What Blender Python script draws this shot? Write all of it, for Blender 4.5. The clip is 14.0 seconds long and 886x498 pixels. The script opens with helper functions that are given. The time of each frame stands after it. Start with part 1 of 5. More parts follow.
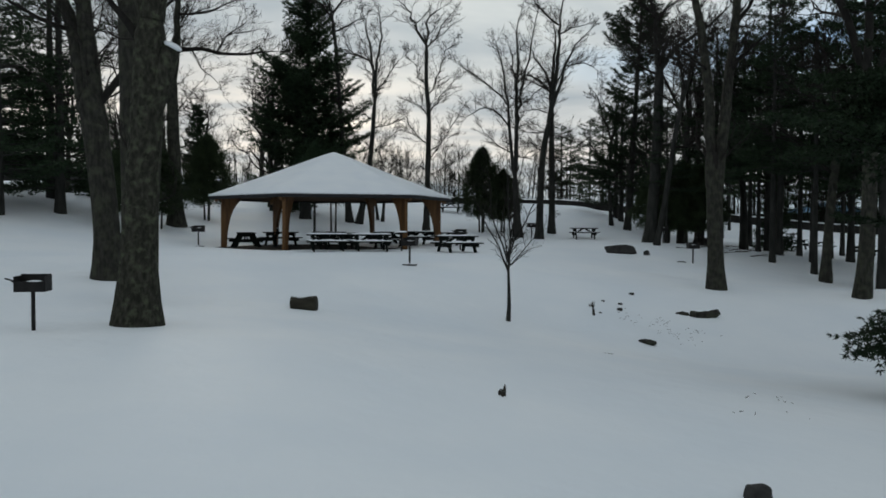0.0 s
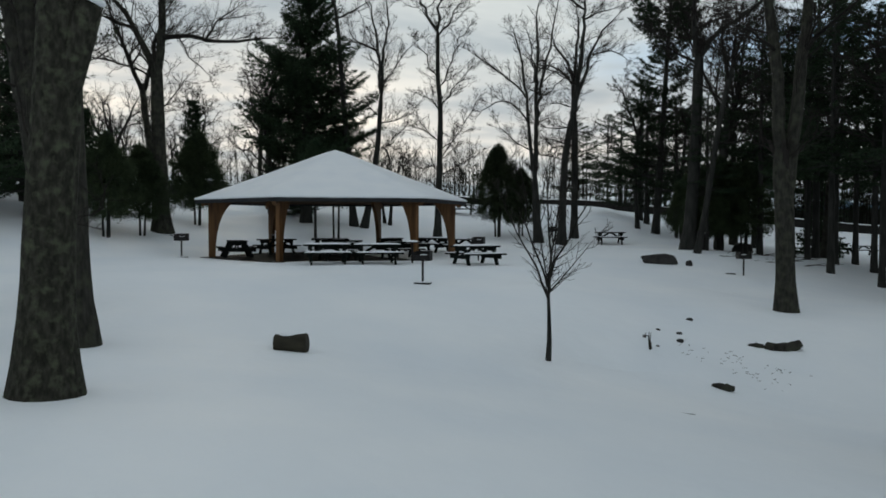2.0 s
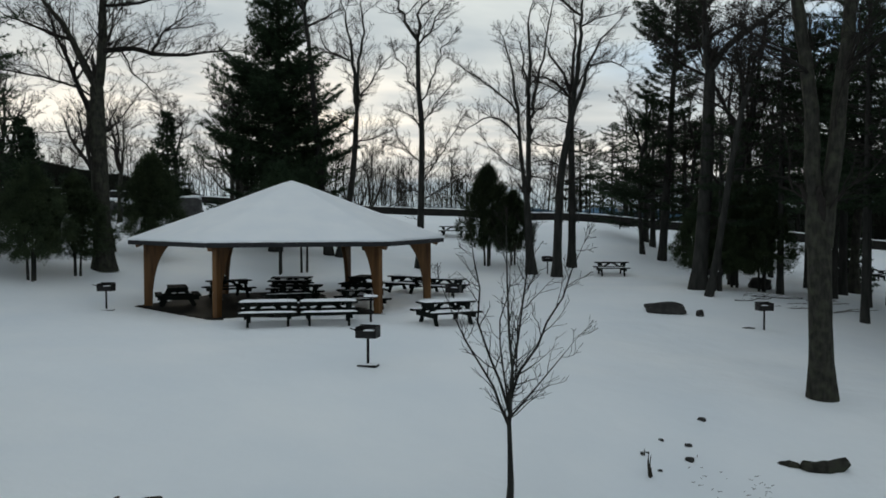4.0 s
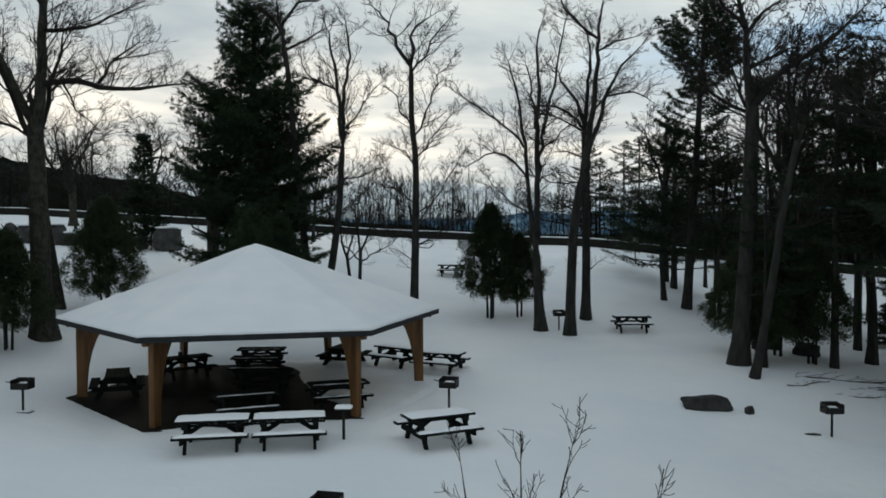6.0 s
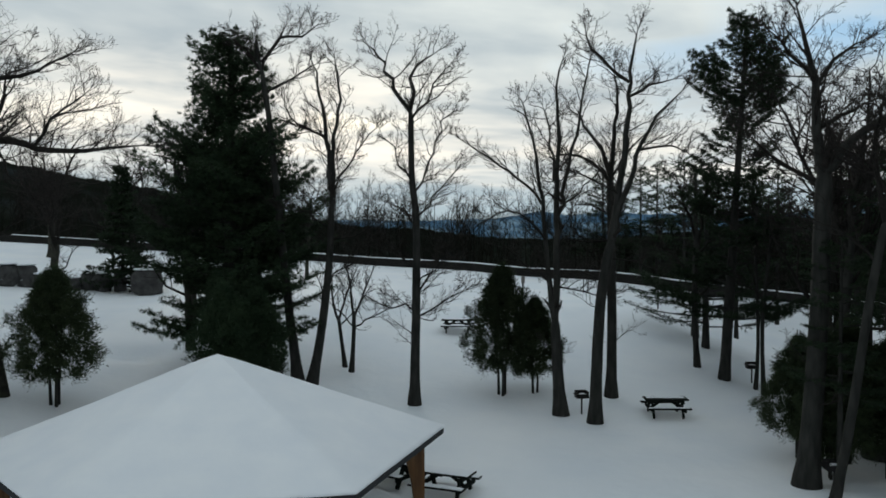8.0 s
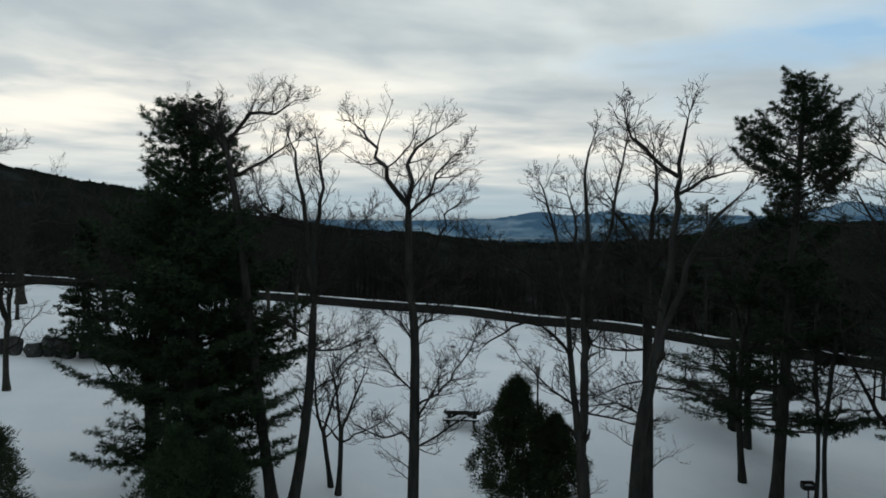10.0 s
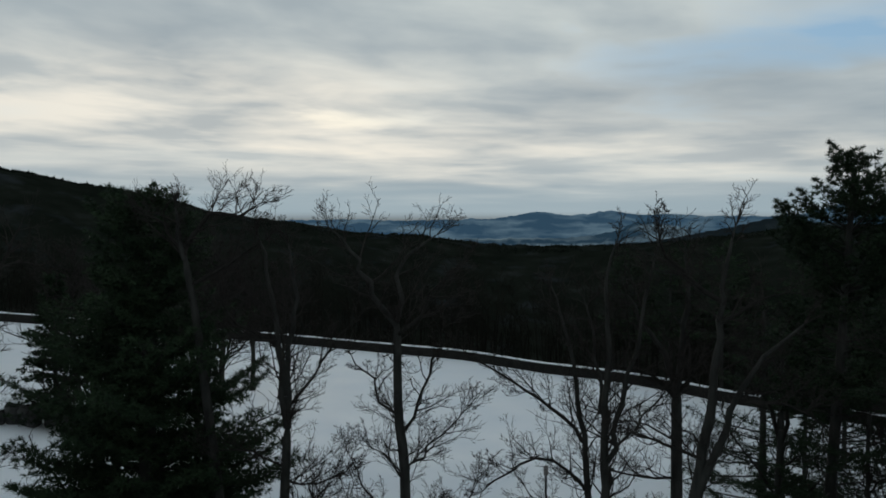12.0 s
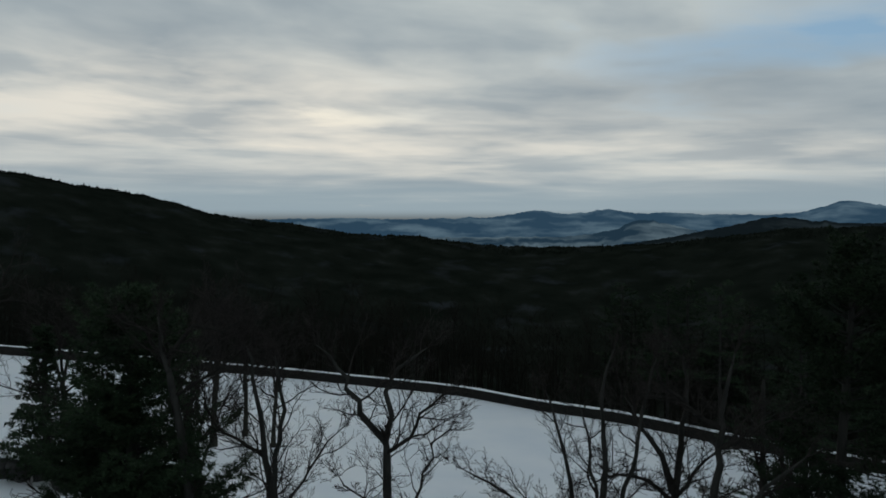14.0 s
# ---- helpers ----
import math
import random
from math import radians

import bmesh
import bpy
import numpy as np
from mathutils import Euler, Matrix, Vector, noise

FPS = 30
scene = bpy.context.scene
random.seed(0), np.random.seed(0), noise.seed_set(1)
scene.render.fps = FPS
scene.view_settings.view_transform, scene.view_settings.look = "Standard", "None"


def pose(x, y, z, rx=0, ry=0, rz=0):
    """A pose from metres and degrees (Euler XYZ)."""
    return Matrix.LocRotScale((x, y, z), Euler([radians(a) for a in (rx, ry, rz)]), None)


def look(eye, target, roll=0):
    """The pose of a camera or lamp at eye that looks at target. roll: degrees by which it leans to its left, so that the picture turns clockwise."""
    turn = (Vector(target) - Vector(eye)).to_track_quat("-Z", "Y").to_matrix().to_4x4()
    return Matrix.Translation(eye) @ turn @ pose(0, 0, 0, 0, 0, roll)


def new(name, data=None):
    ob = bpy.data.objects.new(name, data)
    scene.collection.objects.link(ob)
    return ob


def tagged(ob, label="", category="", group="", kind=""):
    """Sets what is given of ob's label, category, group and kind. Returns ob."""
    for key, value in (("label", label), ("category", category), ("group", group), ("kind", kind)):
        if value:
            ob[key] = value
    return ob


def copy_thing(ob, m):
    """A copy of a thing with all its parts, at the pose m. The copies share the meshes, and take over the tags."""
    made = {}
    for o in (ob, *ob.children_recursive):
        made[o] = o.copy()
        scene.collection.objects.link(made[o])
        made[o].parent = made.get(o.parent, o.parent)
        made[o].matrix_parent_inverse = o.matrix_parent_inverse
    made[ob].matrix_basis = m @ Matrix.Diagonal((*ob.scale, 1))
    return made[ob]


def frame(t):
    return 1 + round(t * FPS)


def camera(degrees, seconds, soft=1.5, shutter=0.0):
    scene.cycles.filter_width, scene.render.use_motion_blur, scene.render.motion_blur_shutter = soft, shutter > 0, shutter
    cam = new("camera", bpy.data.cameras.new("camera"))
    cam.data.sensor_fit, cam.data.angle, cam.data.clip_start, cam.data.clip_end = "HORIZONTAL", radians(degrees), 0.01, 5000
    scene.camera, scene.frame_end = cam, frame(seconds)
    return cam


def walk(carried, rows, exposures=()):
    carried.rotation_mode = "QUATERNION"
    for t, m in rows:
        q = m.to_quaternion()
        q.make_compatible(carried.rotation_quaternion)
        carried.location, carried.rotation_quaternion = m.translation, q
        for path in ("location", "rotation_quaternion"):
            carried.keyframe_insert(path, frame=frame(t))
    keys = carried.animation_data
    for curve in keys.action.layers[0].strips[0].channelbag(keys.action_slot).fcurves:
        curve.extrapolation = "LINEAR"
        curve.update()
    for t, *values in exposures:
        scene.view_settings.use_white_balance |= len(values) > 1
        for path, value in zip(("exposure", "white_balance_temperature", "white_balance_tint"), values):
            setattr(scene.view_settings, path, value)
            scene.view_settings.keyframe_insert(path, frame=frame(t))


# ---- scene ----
cam = camera(55.42, 14.0, soft=1.7)
PATH = [
    (0.0, 0.000, 0.000, 2.233, -0.000, -1.721, -0.196),
    (0.5, -0.176, 1.516, 2.411, -0.190, -1.702, -0.276),
    (1.0, -0.324, 2.814, 2.520, -0.039, -1.726, -0.258),
    (1.5, -0.445, 3.807, 2.533, 0.219, -1.843, -0.154),
    (2.0, -0.383, 4.851, 2.636, 0.464, -1.880, -0.084),
    (2.5, -0.037, 5.902, 2.901, 0.640, -1.923, -0.131),
    (3.0, 0.375, 7.187, 3.302, 0.789, -1.939, -0.030),
    (5.5, 1.436, 14.497, 6.066, 1.246, -1.893, 0.162),
    (6.0, 1.249, 15.840, 6.646, 1.273, -1.798, 0.185),
    (6.5, 1.262, 17.166, 7.276, 1.343, -1.771, 0.127),
    (7.0, 1.247, 18.581, 7.943, 1.426, -1.798, 0.110),
    (7.5, 1.186, 20.021, 8.628, 1.467, -1.793, 0.150),
    (8.0, 1.060, 21.462, 9.509, 1.488, -1.747, 0.212),
    (10.5, 0.714, 29.093, 14.419, 1.444, -1.829, 0.032),
    (11.0, 0.787, 30.231, 15.271, 1.487, -1.839, -0.009),
    (11.5, 0.822, 31.334, 16.136, 1.449, -1.862, -0.022),
    (12.0, 0.737, 32.308, 16.975, 1.398, -1.864, -0.012),
    (12.5, 0.745, 32.917, 17.821, 1.385, -1.880, -0.022),
    (13.0, 0.759, 33.146, 18.513, 1.388, -1.940, 0.017),
    (13.5, 0.821, 33.170, 19.365, 1.352, -1.985, 0.003),
    (14.0, 0.908, 33.128, 20.146, 1.246, -1.996, 0.014),
]
walk(cam, [(t, pose(x, y, z, 90 + pitch, roll, yaw)) for t, x, y, z, yaw, pitch, roll in PATH],
     exposures=[(t, e, k, 3.5 - 2.5 * min(1, t / 10)) for t, e, k in ((0.0, 0.28, 6560), (3.0, 0.35, 6600), (8.0, 0.44, 6520), (10.5, 0.26, 6430), (11.5, 0.08, 6420), (13.0, -0.10, 6360), (14.0, -0.16, 6330))])

# ---------------------------------------------------------------- sky and sun
SUN_EL, SUN_AZ = radians(9), radians(-14)      # behind cloud, ahead and a little to the left


def build_world():
    w = bpy.data.worlds.new("winter_sky")
    scene.world = w
    w.use_nodes = True
    nt = w.node_tree
    nt.nodes.clear()
    N, L = nt.nodes.new, nt.links.new

    def math_node(op, a, b=None, c=None):
        m = N("ShaderNodeMath")
        m.operation = op
        for i, v in enumerate((a, b, c)):
            if v is None:
                continue
            if isinstance(v, (int, float)):
                m.inputs[i].default_value = v
            else:
                L(v, m.inputs[i])
        return m.outputs[0]

    def ramp(fac, stops):
        r = N("ShaderNodeValToRGB")
        el = r.color_ramp.elements
        while len(el) < len(stops):
            el.new(0.5)
        for e, (p, c) in zip(el, stops):
            e.position, e.color = p, (*c, 1)
        L(fac, r.inputs[0])
        return r.outputs[0]

    def mix(fac, a, b):
        m = N("ShaderNodeMix")
        m.data_type = "RGBA"
        for sock, v in ((0, fac), (6, a), (7, b)):
            if isinstance(v, (int, float)):
                m.inputs[sock].default_value = v
            elif isinstance(v, tuple):
                m.inputs[sock].default_value = (*v, 1)
            else:
                L(v, m.inputs[sock])
        return m.outputs[2]

    co = N("ShaderNodeTexCoord")
    sep = N("ShaderNodeSeparateXYZ")
    L(co.outputs["Generated"], sep.inputs[0])
    x, y, z = sep.outputs
    az = math_node("ARCTAN2", x, y)
    el = math_node("ARCSINE", z)
    # the deck is seen from far below its edge, so its rolls close up towards the skyline
    deck = math_node("DIVIDE", 1.0, math_node("ADD", math_node("MAXIMUM", el, 0.0), 0.16))
    comb = N("ShaderNodeCombineXYZ")
    L(math_node("ADD", az, math_node("MULTIPLY", el, 0.8)), comb.inputs[0])
    L(deck, comb.inputs[1])

    def cloud(sx, sy, detail, rough, seed, dist=0.0):
        mul = N("ShaderNodeVectorMath")
        mul.operation = "MULTIPLY_ADD"
        L(comb.outputs[0], mul.inputs[0])
        mul.inputs[1].default_value, mul.inputs[2].default_value = (sx, sy, 0), (seed, seed * 0.7, seed * 1.3)
        n = N("ShaderNodeTexNoise")
        n.inputs["Scale"].default_value = 1.0
        n.inputs["Detail"].default_value, n.inputs["Roughness"].default_value, n.inputs["Distortion"].default_value = detail, rough, dist
        L(mul.outputs[0], n.inputs["Vector"])
        return n.outputs[0]

    def patch(az0, el0, waz, wel):
        """A soft oval about a bearing and a height, in degrees."""
        a = math_node("DIVIDE", math_node("SUBTRACT", az, radians(az0)), radians(waz))
        e = math_node("DIVIDE", math_node("SUBTRACT", el, radians(el0)), radians(wel))
        q = math_node("ADD", math_node("MULTIPLY", a, a), math_node("MULTIPLY", e, e))
        return math_node("DIVIDE", 1.0, math_node("ADD", 1.0, math_node("MULTIPLY", q, q)))

    sky = N("ShaderNodeTexSky")
    sky.sky_type = "NISHITA"
    sky.sun_disc = False
    sky.sun_elevation, sky.sun_rotation = SUN_EL, SUN_AZ
    blue = N("ShaderNodeVectorMath")
    blue.operation = "SCALE"
    L(sky.outputs[0], blue.inputs[0])
    blue.inputs[3].default_value = 0.10
    gap = mix(0.75, blue.outputs[0], (0.225, 0.40, 0.66))
    big, fine, shred = cloud(2.6, 0.95, 4, 0.45, 3.1, 0.2), cloud(5.0, 2.3, 4, 0.48, 7.7, 0.3), cloud(12.0, 5.0, 5, 0.5, 1.9, 0.3)
    tone = math_node("ADD", math_node("ADD", math_node("MULTIPLY", big, 0.54), math_node("MULTIPLY", fine, 0.36)), math_node("MULTIPLY", shred, 0.10))
    grey = ramp(tone, [(0.36, (0.305, 0.345, 0.40)), (0.49, (0.405, 0.438, 0.482)), (0.62, (0.585, 0.60, 0.615))])
    # the low sun behind the deck: bright, warm streaks about its place and along the foot of the clouds
    lace = ramp(math_node("ADD", math_node("MULTIPLY", fine, 0.72), math_node("MULTIPLY", shred, 0.28)), [(0.40, (0.03,) * 3), (0.60, (1.0,) * 3)])
    glow = math_node("ADD", math_node("MULTIPLY", patch(-19, 7.4, 20, 3.2), 0.95), math_node("MULTIPLY", patch(8, 4.3, 22, 1.7), 0.62))
    warm = math_node("MULTIPLY", math_node("MINIMUM", glow, 1.0), math_node("ADD", math_node("MULTIPLY", lace, 0.75), 0.25))
    lit = mix(warm, grey, (0.90, 0.805, 0.735))
    # the low grey-blue bank over the hills
    bank = ramp(math_node("ADD", z, math_node("MULTIPLY", math_node("SUBTRACT", fine, 0.5), 0.05)), [(0.022, (1,) * 3), (0.062, (0,) * 3)])
    lit = mix(math_node("MULTIPLY", bank, 0.9), lit, (0.34, 0.40, 0.46))
    # thin places in the deck, where the blue shows
    hole = math_node("ADD", math_node("ADD", patch(19, 10.6, 10, 1.5), math_node("MULTIPLY", patch(27, 13.5, 9, 2.6), 0.45)), math_node("MULTIPLY", patch(-6, 7.0, 5, 0.8), 0.55))
    thin = math_node("ADD", math_node("MULTIPLY", hole, 0.33), math_node("ADD", math_node("MULTIPLY", fine, 0.7), math_node("MULTIPLY", shred, 0.3)))
    gapmask = ramp(thin, [(0.60, (0,) * 3), (0.98, (0.9,) * 3)])
    col = mix(gapmask, lit, gap)
    # towards the zenith the deck is thicker
    dim = ramp(z, [(0.25, (1, 1, 1)), (0.8, (0.82, 0.84, 0.87))])
    m = N("ShaderNodeMix")
    m.data_type, m.blend_type = "RGBA", "MULTIPLY"
    m.inputs[0].default_value = 1.0
    L(col, m.inputs[6])
    L(dim, m.inputs[7])
    col = m.outputs[2]
    below = ramp(z, [(0.0, (0, 0, 0)), (0.01, (1, 1, 1))])
    col = mix(below, (0.16, 0.17, 0.18), col)
    bg = N("ShaderNodeBackground")
    L(col, bg.inputs[0])
    bg.inputs[1].default_value = 1.0
    out = N("ShaderNodeOutputWorld")
    L(bg.outputs[0], out.inputs[0])


build_world()
sun = new("sun", bpy.data.lights.new("sun", "SUN"))
sun.data.energy, sun.data.angle, sun.data.color = 0.45, radians(14), (1.0, 0.9, 0.78)
sun.matrix_world = look((0, 0, 0), (-math.cos(SUN_EL) * math.sin(SUN_AZ), -math.cos(SUN_EL) * math.cos(SUN_AZ), -math.sin(SUN_EL)))


# ---------------------------------------------------------------- materials
def material(name, stops, scale=4.0, rough=0.8, bump=0.3, bump_scale=30.0, detail=5.0, stretch=(1, 1, 1), island=0.0, metal=0.0, dist=0.02, patches=None, coord="Object", spec=0.25):
    """Base colours along a noise, a second noise for relief, and a change from piece to piece."""
    m = bpy.data.materials.new(name)
    m.use_nodes = True
    nt = m.node_tree
    b = nt.nodes["Principled BSDF"]
    N, L = nt.nodes.new, nt.links.new
    co = N("ShaderNodeTexCoord")
    mp = N("ShaderNodeMapping")
    mp.inputs["Scale"].default_value = stretch
    L(co.outputs[coord], mp.inputs[0])
    n1 = N("ShaderNodeTexNoise")
    n1.inputs["Scale"].default_value, n1.inputs["Detail"].default_value = scale, detail
    L(mp.outputs[0], n1.inputs["Vector"])
    r = N("ShaderNodeValToRGB")
    el = r.color_ramp.elements
    while len(el) < len(stops):
        el.new(0.5)
    for e, (p, c) in zip(el, stops):
        e.position, e.color = p, (*c, 1)
    L(n1.outputs[0], r.inputs[0])
    col = r.outputs[0]
    if patches:
        pcol, pscale, lo, hi = patches
        n3 = N("ShaderNodeTexNoise")
        n3.inputs["Scale"].default_value, n3.inputs["Detail"].default_value = pscale, 6
        L(co.outputs[coord], n3.inputs["Vector"])
        r3 = N("ShaderNodeValToRGB")
        r3.color_ramp.elements[0].position, r3.color_ramp.elements[1].position = lo, hi
        L(n3.outputs[0], r3.inputs[0])
        mx = N("ShaderNodeMix")
        mx.data_type = "RGBA"
        L(r3.outputs[0], mx.inputs[0])
        L(col, mx.inputs[6])
        mx.inputs[7].default_value = (*pcol, 1)
        col = mx.outputs[2]
    if island:
        gi = N("ShaderNodeNewGeometry")
        oi = N("ShaderNodeObjectInfo")
        ad = N("ShaderNodeMath")
        ad.operation = "ADD"
        L(gi.outputs["Random Per Island"], ad.inputs[0])
        L(oi.outputs["Random"], ad.inputs[1])
        mr = N("ShaderNodeMapRange")
        mr.inputs[1].default_value, mr.inputs[2].default_value = 0, 2
        mr.inputs[3].default_value, mr.inputs[4].default_value = 1 - island, 1 + island
        L(ad.outputs[0], mr.inputs[0])
        hs = N("ShaderNodeHueSaturation")
        L(mr.outputs[0], hs.inputs["Value"])
        L(col, hs.inputs["Color"])
        col = hs.outputs[0]
    L(col, b.inputs["Base Color"])
    b.inputs["Roughness"].default_value, b.inputs["Metallic"].default_value = rough, metal
    b.inputs["Specular IOR Level"].default_value = spec
    if bump:
        n2 = N("ShaderNodeTexNoise")
        n2.inputs["Scale"].default_value, n2.inputs["Detail"].default_value = bump_scale, 6
        L(mp.outputs[0], n2.inputs["Vector"])
        bp = N("ShaderNodeBump")
        bp.inputs["Strength"].default_value, bp.inputs["Distance"].default_value = bump, dist
        L(n2.outputs[0], bp.inputs["Height"])
        L(bp.outputs[0], b.inputs["Normal"])
    return m


SNOW = material("snow", [(0.3, (0.7632, 0.8056, 0.8505)), (0.7, (0.8480, 0.8692, 0.8872))], 0.25, 0.65, 0.35, 1.4, dist=0.12)
SNOW_CAP = material("snow_cap", [(0.3, (0.76, 0.79, 0.83)), (0.7, (0.82, 0.84, 0.86))], 1.0, 0.65, 0.25, 6.0, dist=0.03)
BARK = material("bark", [(0.30, (0.018, 0.0175, 0.015)), (0.52, (0.031, 0.030, 0.026)), (0.72, (0.046, 0.045, 0.038))], 11, 0.95, 0.5, 14, stretch=(1, 1, 0.3), dist=0.04, patches=((0.058, 0.063, 0.043), 4.2, 0.46, 0.80), spec=0.08)
MOSSY_BARK = material("mossy_bark", [(0.30, (0.017, 0.017, 0.0135)), (0.52, (0.033, 0.0325, 0.026)), (0.72, (0.056, 0.055, 0.044))], 14, 0.95, 0.9, 18, stretch=(1, 1, 0.45), dist=0.06, patches=((0.078, 0.086, 0.058), 7.0, 0.50, 0.74), spec=0.06)
BARK_FAR = material("bark_far", [(0.3, (0.0184, 0.0189, 0.0176)), (0.7, (0.0413, 0.0414, 0.0378))], 5, 0.95, 0.6, 12, stretch=(1, 1, 0.25), dist=0.04, spec=0.08)
LIMB = material("limb_bark", [(0.3, (0.0125, 0.012, 0.011)), (0.7, (0.029, 0.0275, 0.0245))], 5, 0.95, 0.5, 12, stretch=(1, 1, 0.4), dist=0.03, spec=0.05)
TWIG = material("twig", [(0.3, (0.0170, 0.0153, 0.0140)), (0.7, (0.0306, 0.0272, 0.0247))], 3, 0.9, 0, spec=0.08)
NEEDLE = material("needle", [(0.3, (0.0161, 0.0280, 0.0161)), (0.7, (0.0353, 0.0540, 0.0290))], 1.2, 0.7, 0, island=0.45, spec=0.05)
CEDAR = material("cedar", [(0.3, (0.0235, 0.0352, 0.0201)), (0.7, (0.0508, 0.0662, 0.0343))], 1.6, 0.75, 0, island=0.45, spec=0.05)
PAINT = material("table_paint", [(0.3, (0.007, 0.0095, 0.0088)), (0.7, (0.0145, 0.0175, 0.0155))], 5, 0.9, 0.3, 40, stretch=(0.3, 3, 3), spec=0.03)
LAMINATE = material("laminate", [(0.3, (0.066, 0.031, 0.011)), (0.5, (0.118, 0.057, 0.020)), (0.75, (0.185, 0.098, 0.037))], 2.2, 0.55, 0.2, 30, stretch=(2, 2, 0.3))
FASCIA = material("fascia", [(0.3, (0.012, 0.013, 0.015)), (0.7, (0.022, 0.023, 0.026))], 4, 0.7, 0.2, 25)
DECK = material("roof_deck", [(0.3, (0.07, 0.045, 0.028)), (0.7, (0.12, 0.075, 0.045))], 3, 0.8, 0.2, 25, stretch=(1, 6, 1))
SLAB = material("slab", [(0.3, (0.0075, 0.0075, 0.0065)), (0.7, (0.016, 0.0155, 0.0135))], 0.9, 0.8, 0.3, 25, spec=0.04)
IRON = material("grill_iron", [(0.3, (0.0084, 0.0084, 0.0090)), (0.7, (0.0192, 0.0180, 0.0174))], 9, 0.6, 0.3, 60, metal=0.3)
ROCK = material("rock", [(0.3, (0.018, 0.018, 0.018)), (0.7, (0.052, 0.051, 0.048))], 3.2, 0.9, 0.7, 9, dist=0.06)
PALE_ROCK = material("pale_rock", [(0.3, (0.026, 0.026, 0.026)), (0.7, (0.075, 0.074, 0.072))], 1.6, 0.9, 0.7, 7, dist=0.06, patches=((0.45, 0.47, 0.5), 2.6, 0.66, 0.72))
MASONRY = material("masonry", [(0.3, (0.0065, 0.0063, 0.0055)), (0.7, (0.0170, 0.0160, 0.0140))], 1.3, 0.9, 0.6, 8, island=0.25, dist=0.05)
FOREST = material("forest_floor", [(0.35, (0.0080, 0.0105, 0.0078)), (0.60, (0.0135, 0.0165, 0.0128)), (0.8, (0.027, 0.030, 0.028))], 0.04, 0.95, 0.6, 0.12, detail=9, dist=3.0, stretch=(1, 1, 0.35), patches=((0.036, 0.041, 0.046), 0.03, 0.58, 0.86), spec=0.0)
WOODS = material("bare_woods", [(0.3, (0.0117, 0.0119, 0.0097)), (0.7, (0.0215, 0.0216, 0.0175))], 3, 0.9, 0, spec=0.0)
LOGWOOD = material("old_log", [(0.3, (0.018, 0.017, 0.012)), (0.7, (0.048, 0.043, 0.030))], 6, 0.9, 0.5, 18, stretch=(0.3, 1, 1), dist=0.03)
WEED = material("dry_weed", [(0.3, (0.018, 0.016, 0.012)), (0.7, (0.04, 0.034, 0.025))], 6, 0.9, 0)
SIGN = material("sign_paint", [(0.3, (0.16, 0.15, 0.14)), (0.7, (0.24, 0.22, 0.21))], 6, 0.6, 0.1)


# ---------------------------------------------------------------- mesh helpers
def mesh_of(name, verts, faces, mat, smooth=False):
    me = bpy.data.meshes.new(name)
    me.from_pydata([tuple(v) for v in verts], [], faces)
    me.materials.append(mat)
    if smooth:
        me.shade_smooth()
    return me


def part(name, data, mat=None, parent=None, label=""):
    """Links a mesh, or a bmesh, as one object, under a thing where one is given."""
    if isinstance(data, bmesh.types.BMesh):
        me = bpy.data.meshes.new(name)
        data.to_mesh(me)
        data.free()
        me.materials.append(mat)
        data = me
    ob = new(name, data)
    ob.parent = parent
    return tagged(ob, label)


def thing(name, label, category, m=Matrix(), group="", kind=""):
    ob = new(name)
    ob.empty_display_size = 0.2
    ob.matrix_basis = m
    return tagged(ob, label, category, group, kind)


def box(bm, sx, sy, sz, m=Matrix(), bevel=0.0):
    r = bmesh.ops.create_cube(bm, size=1.0, matrix=m @ Matrix.Diagonal((sx, sy, sz, 1)))
    if bevel:
        edges = list({e for v in r["verts"] for e in v.link_edges})
        bmesh.ops.bevel(bm, geom=edges, offset=bevel, segments=1, affect="EDGES", profile=0.5)


def boxed(sx, sy, sz, m=Matrix(), bevel=0.008):
    bm = bmesh.new()
    box(bm, sx, sy, sz, m, bevel)
    return bm


def rod(bm, a, b, r1, r2=None, n=8):
    a, b = Vector(a), Vector(b)
    d = b - a
    m = Matrix.Translation((a + b) / 2) @ d.to_track_quat("Z", "Y").to_matrix().to_4x4()
    bmesh.ops.create_cone(bm, cap_ends=True, segments=n, radius1=r1, radius2=r1 if r2 is None else r2, depth=d.length, matrix=m)


def prism(outline, lo, hi, axis="y"):
    """A flat outline (x, z) made thick along y, or (x, y) made thick along z."""
    bm = bmesh.new()
    put = (lambda p, d: (p[0], d, p[1])) if axis == "y" else (lambda p, d: (p[0], p[1], d))
    a, b = [bm.verts.new(put(p, lo)) for p in outline], [bm.verts.new(put(p, hi)) for p in outline]
    bm.faces.new(a[::-1])
    bm.faces.new(b)
    for i in range(len(a)):
        j = (i + 1) % len(a)
        bm.faces.new((a[i], a[j], b[j], b[i]))
    bmesh.ops.recalc_face_normals(bm, faces=bm.faces)
    return bm


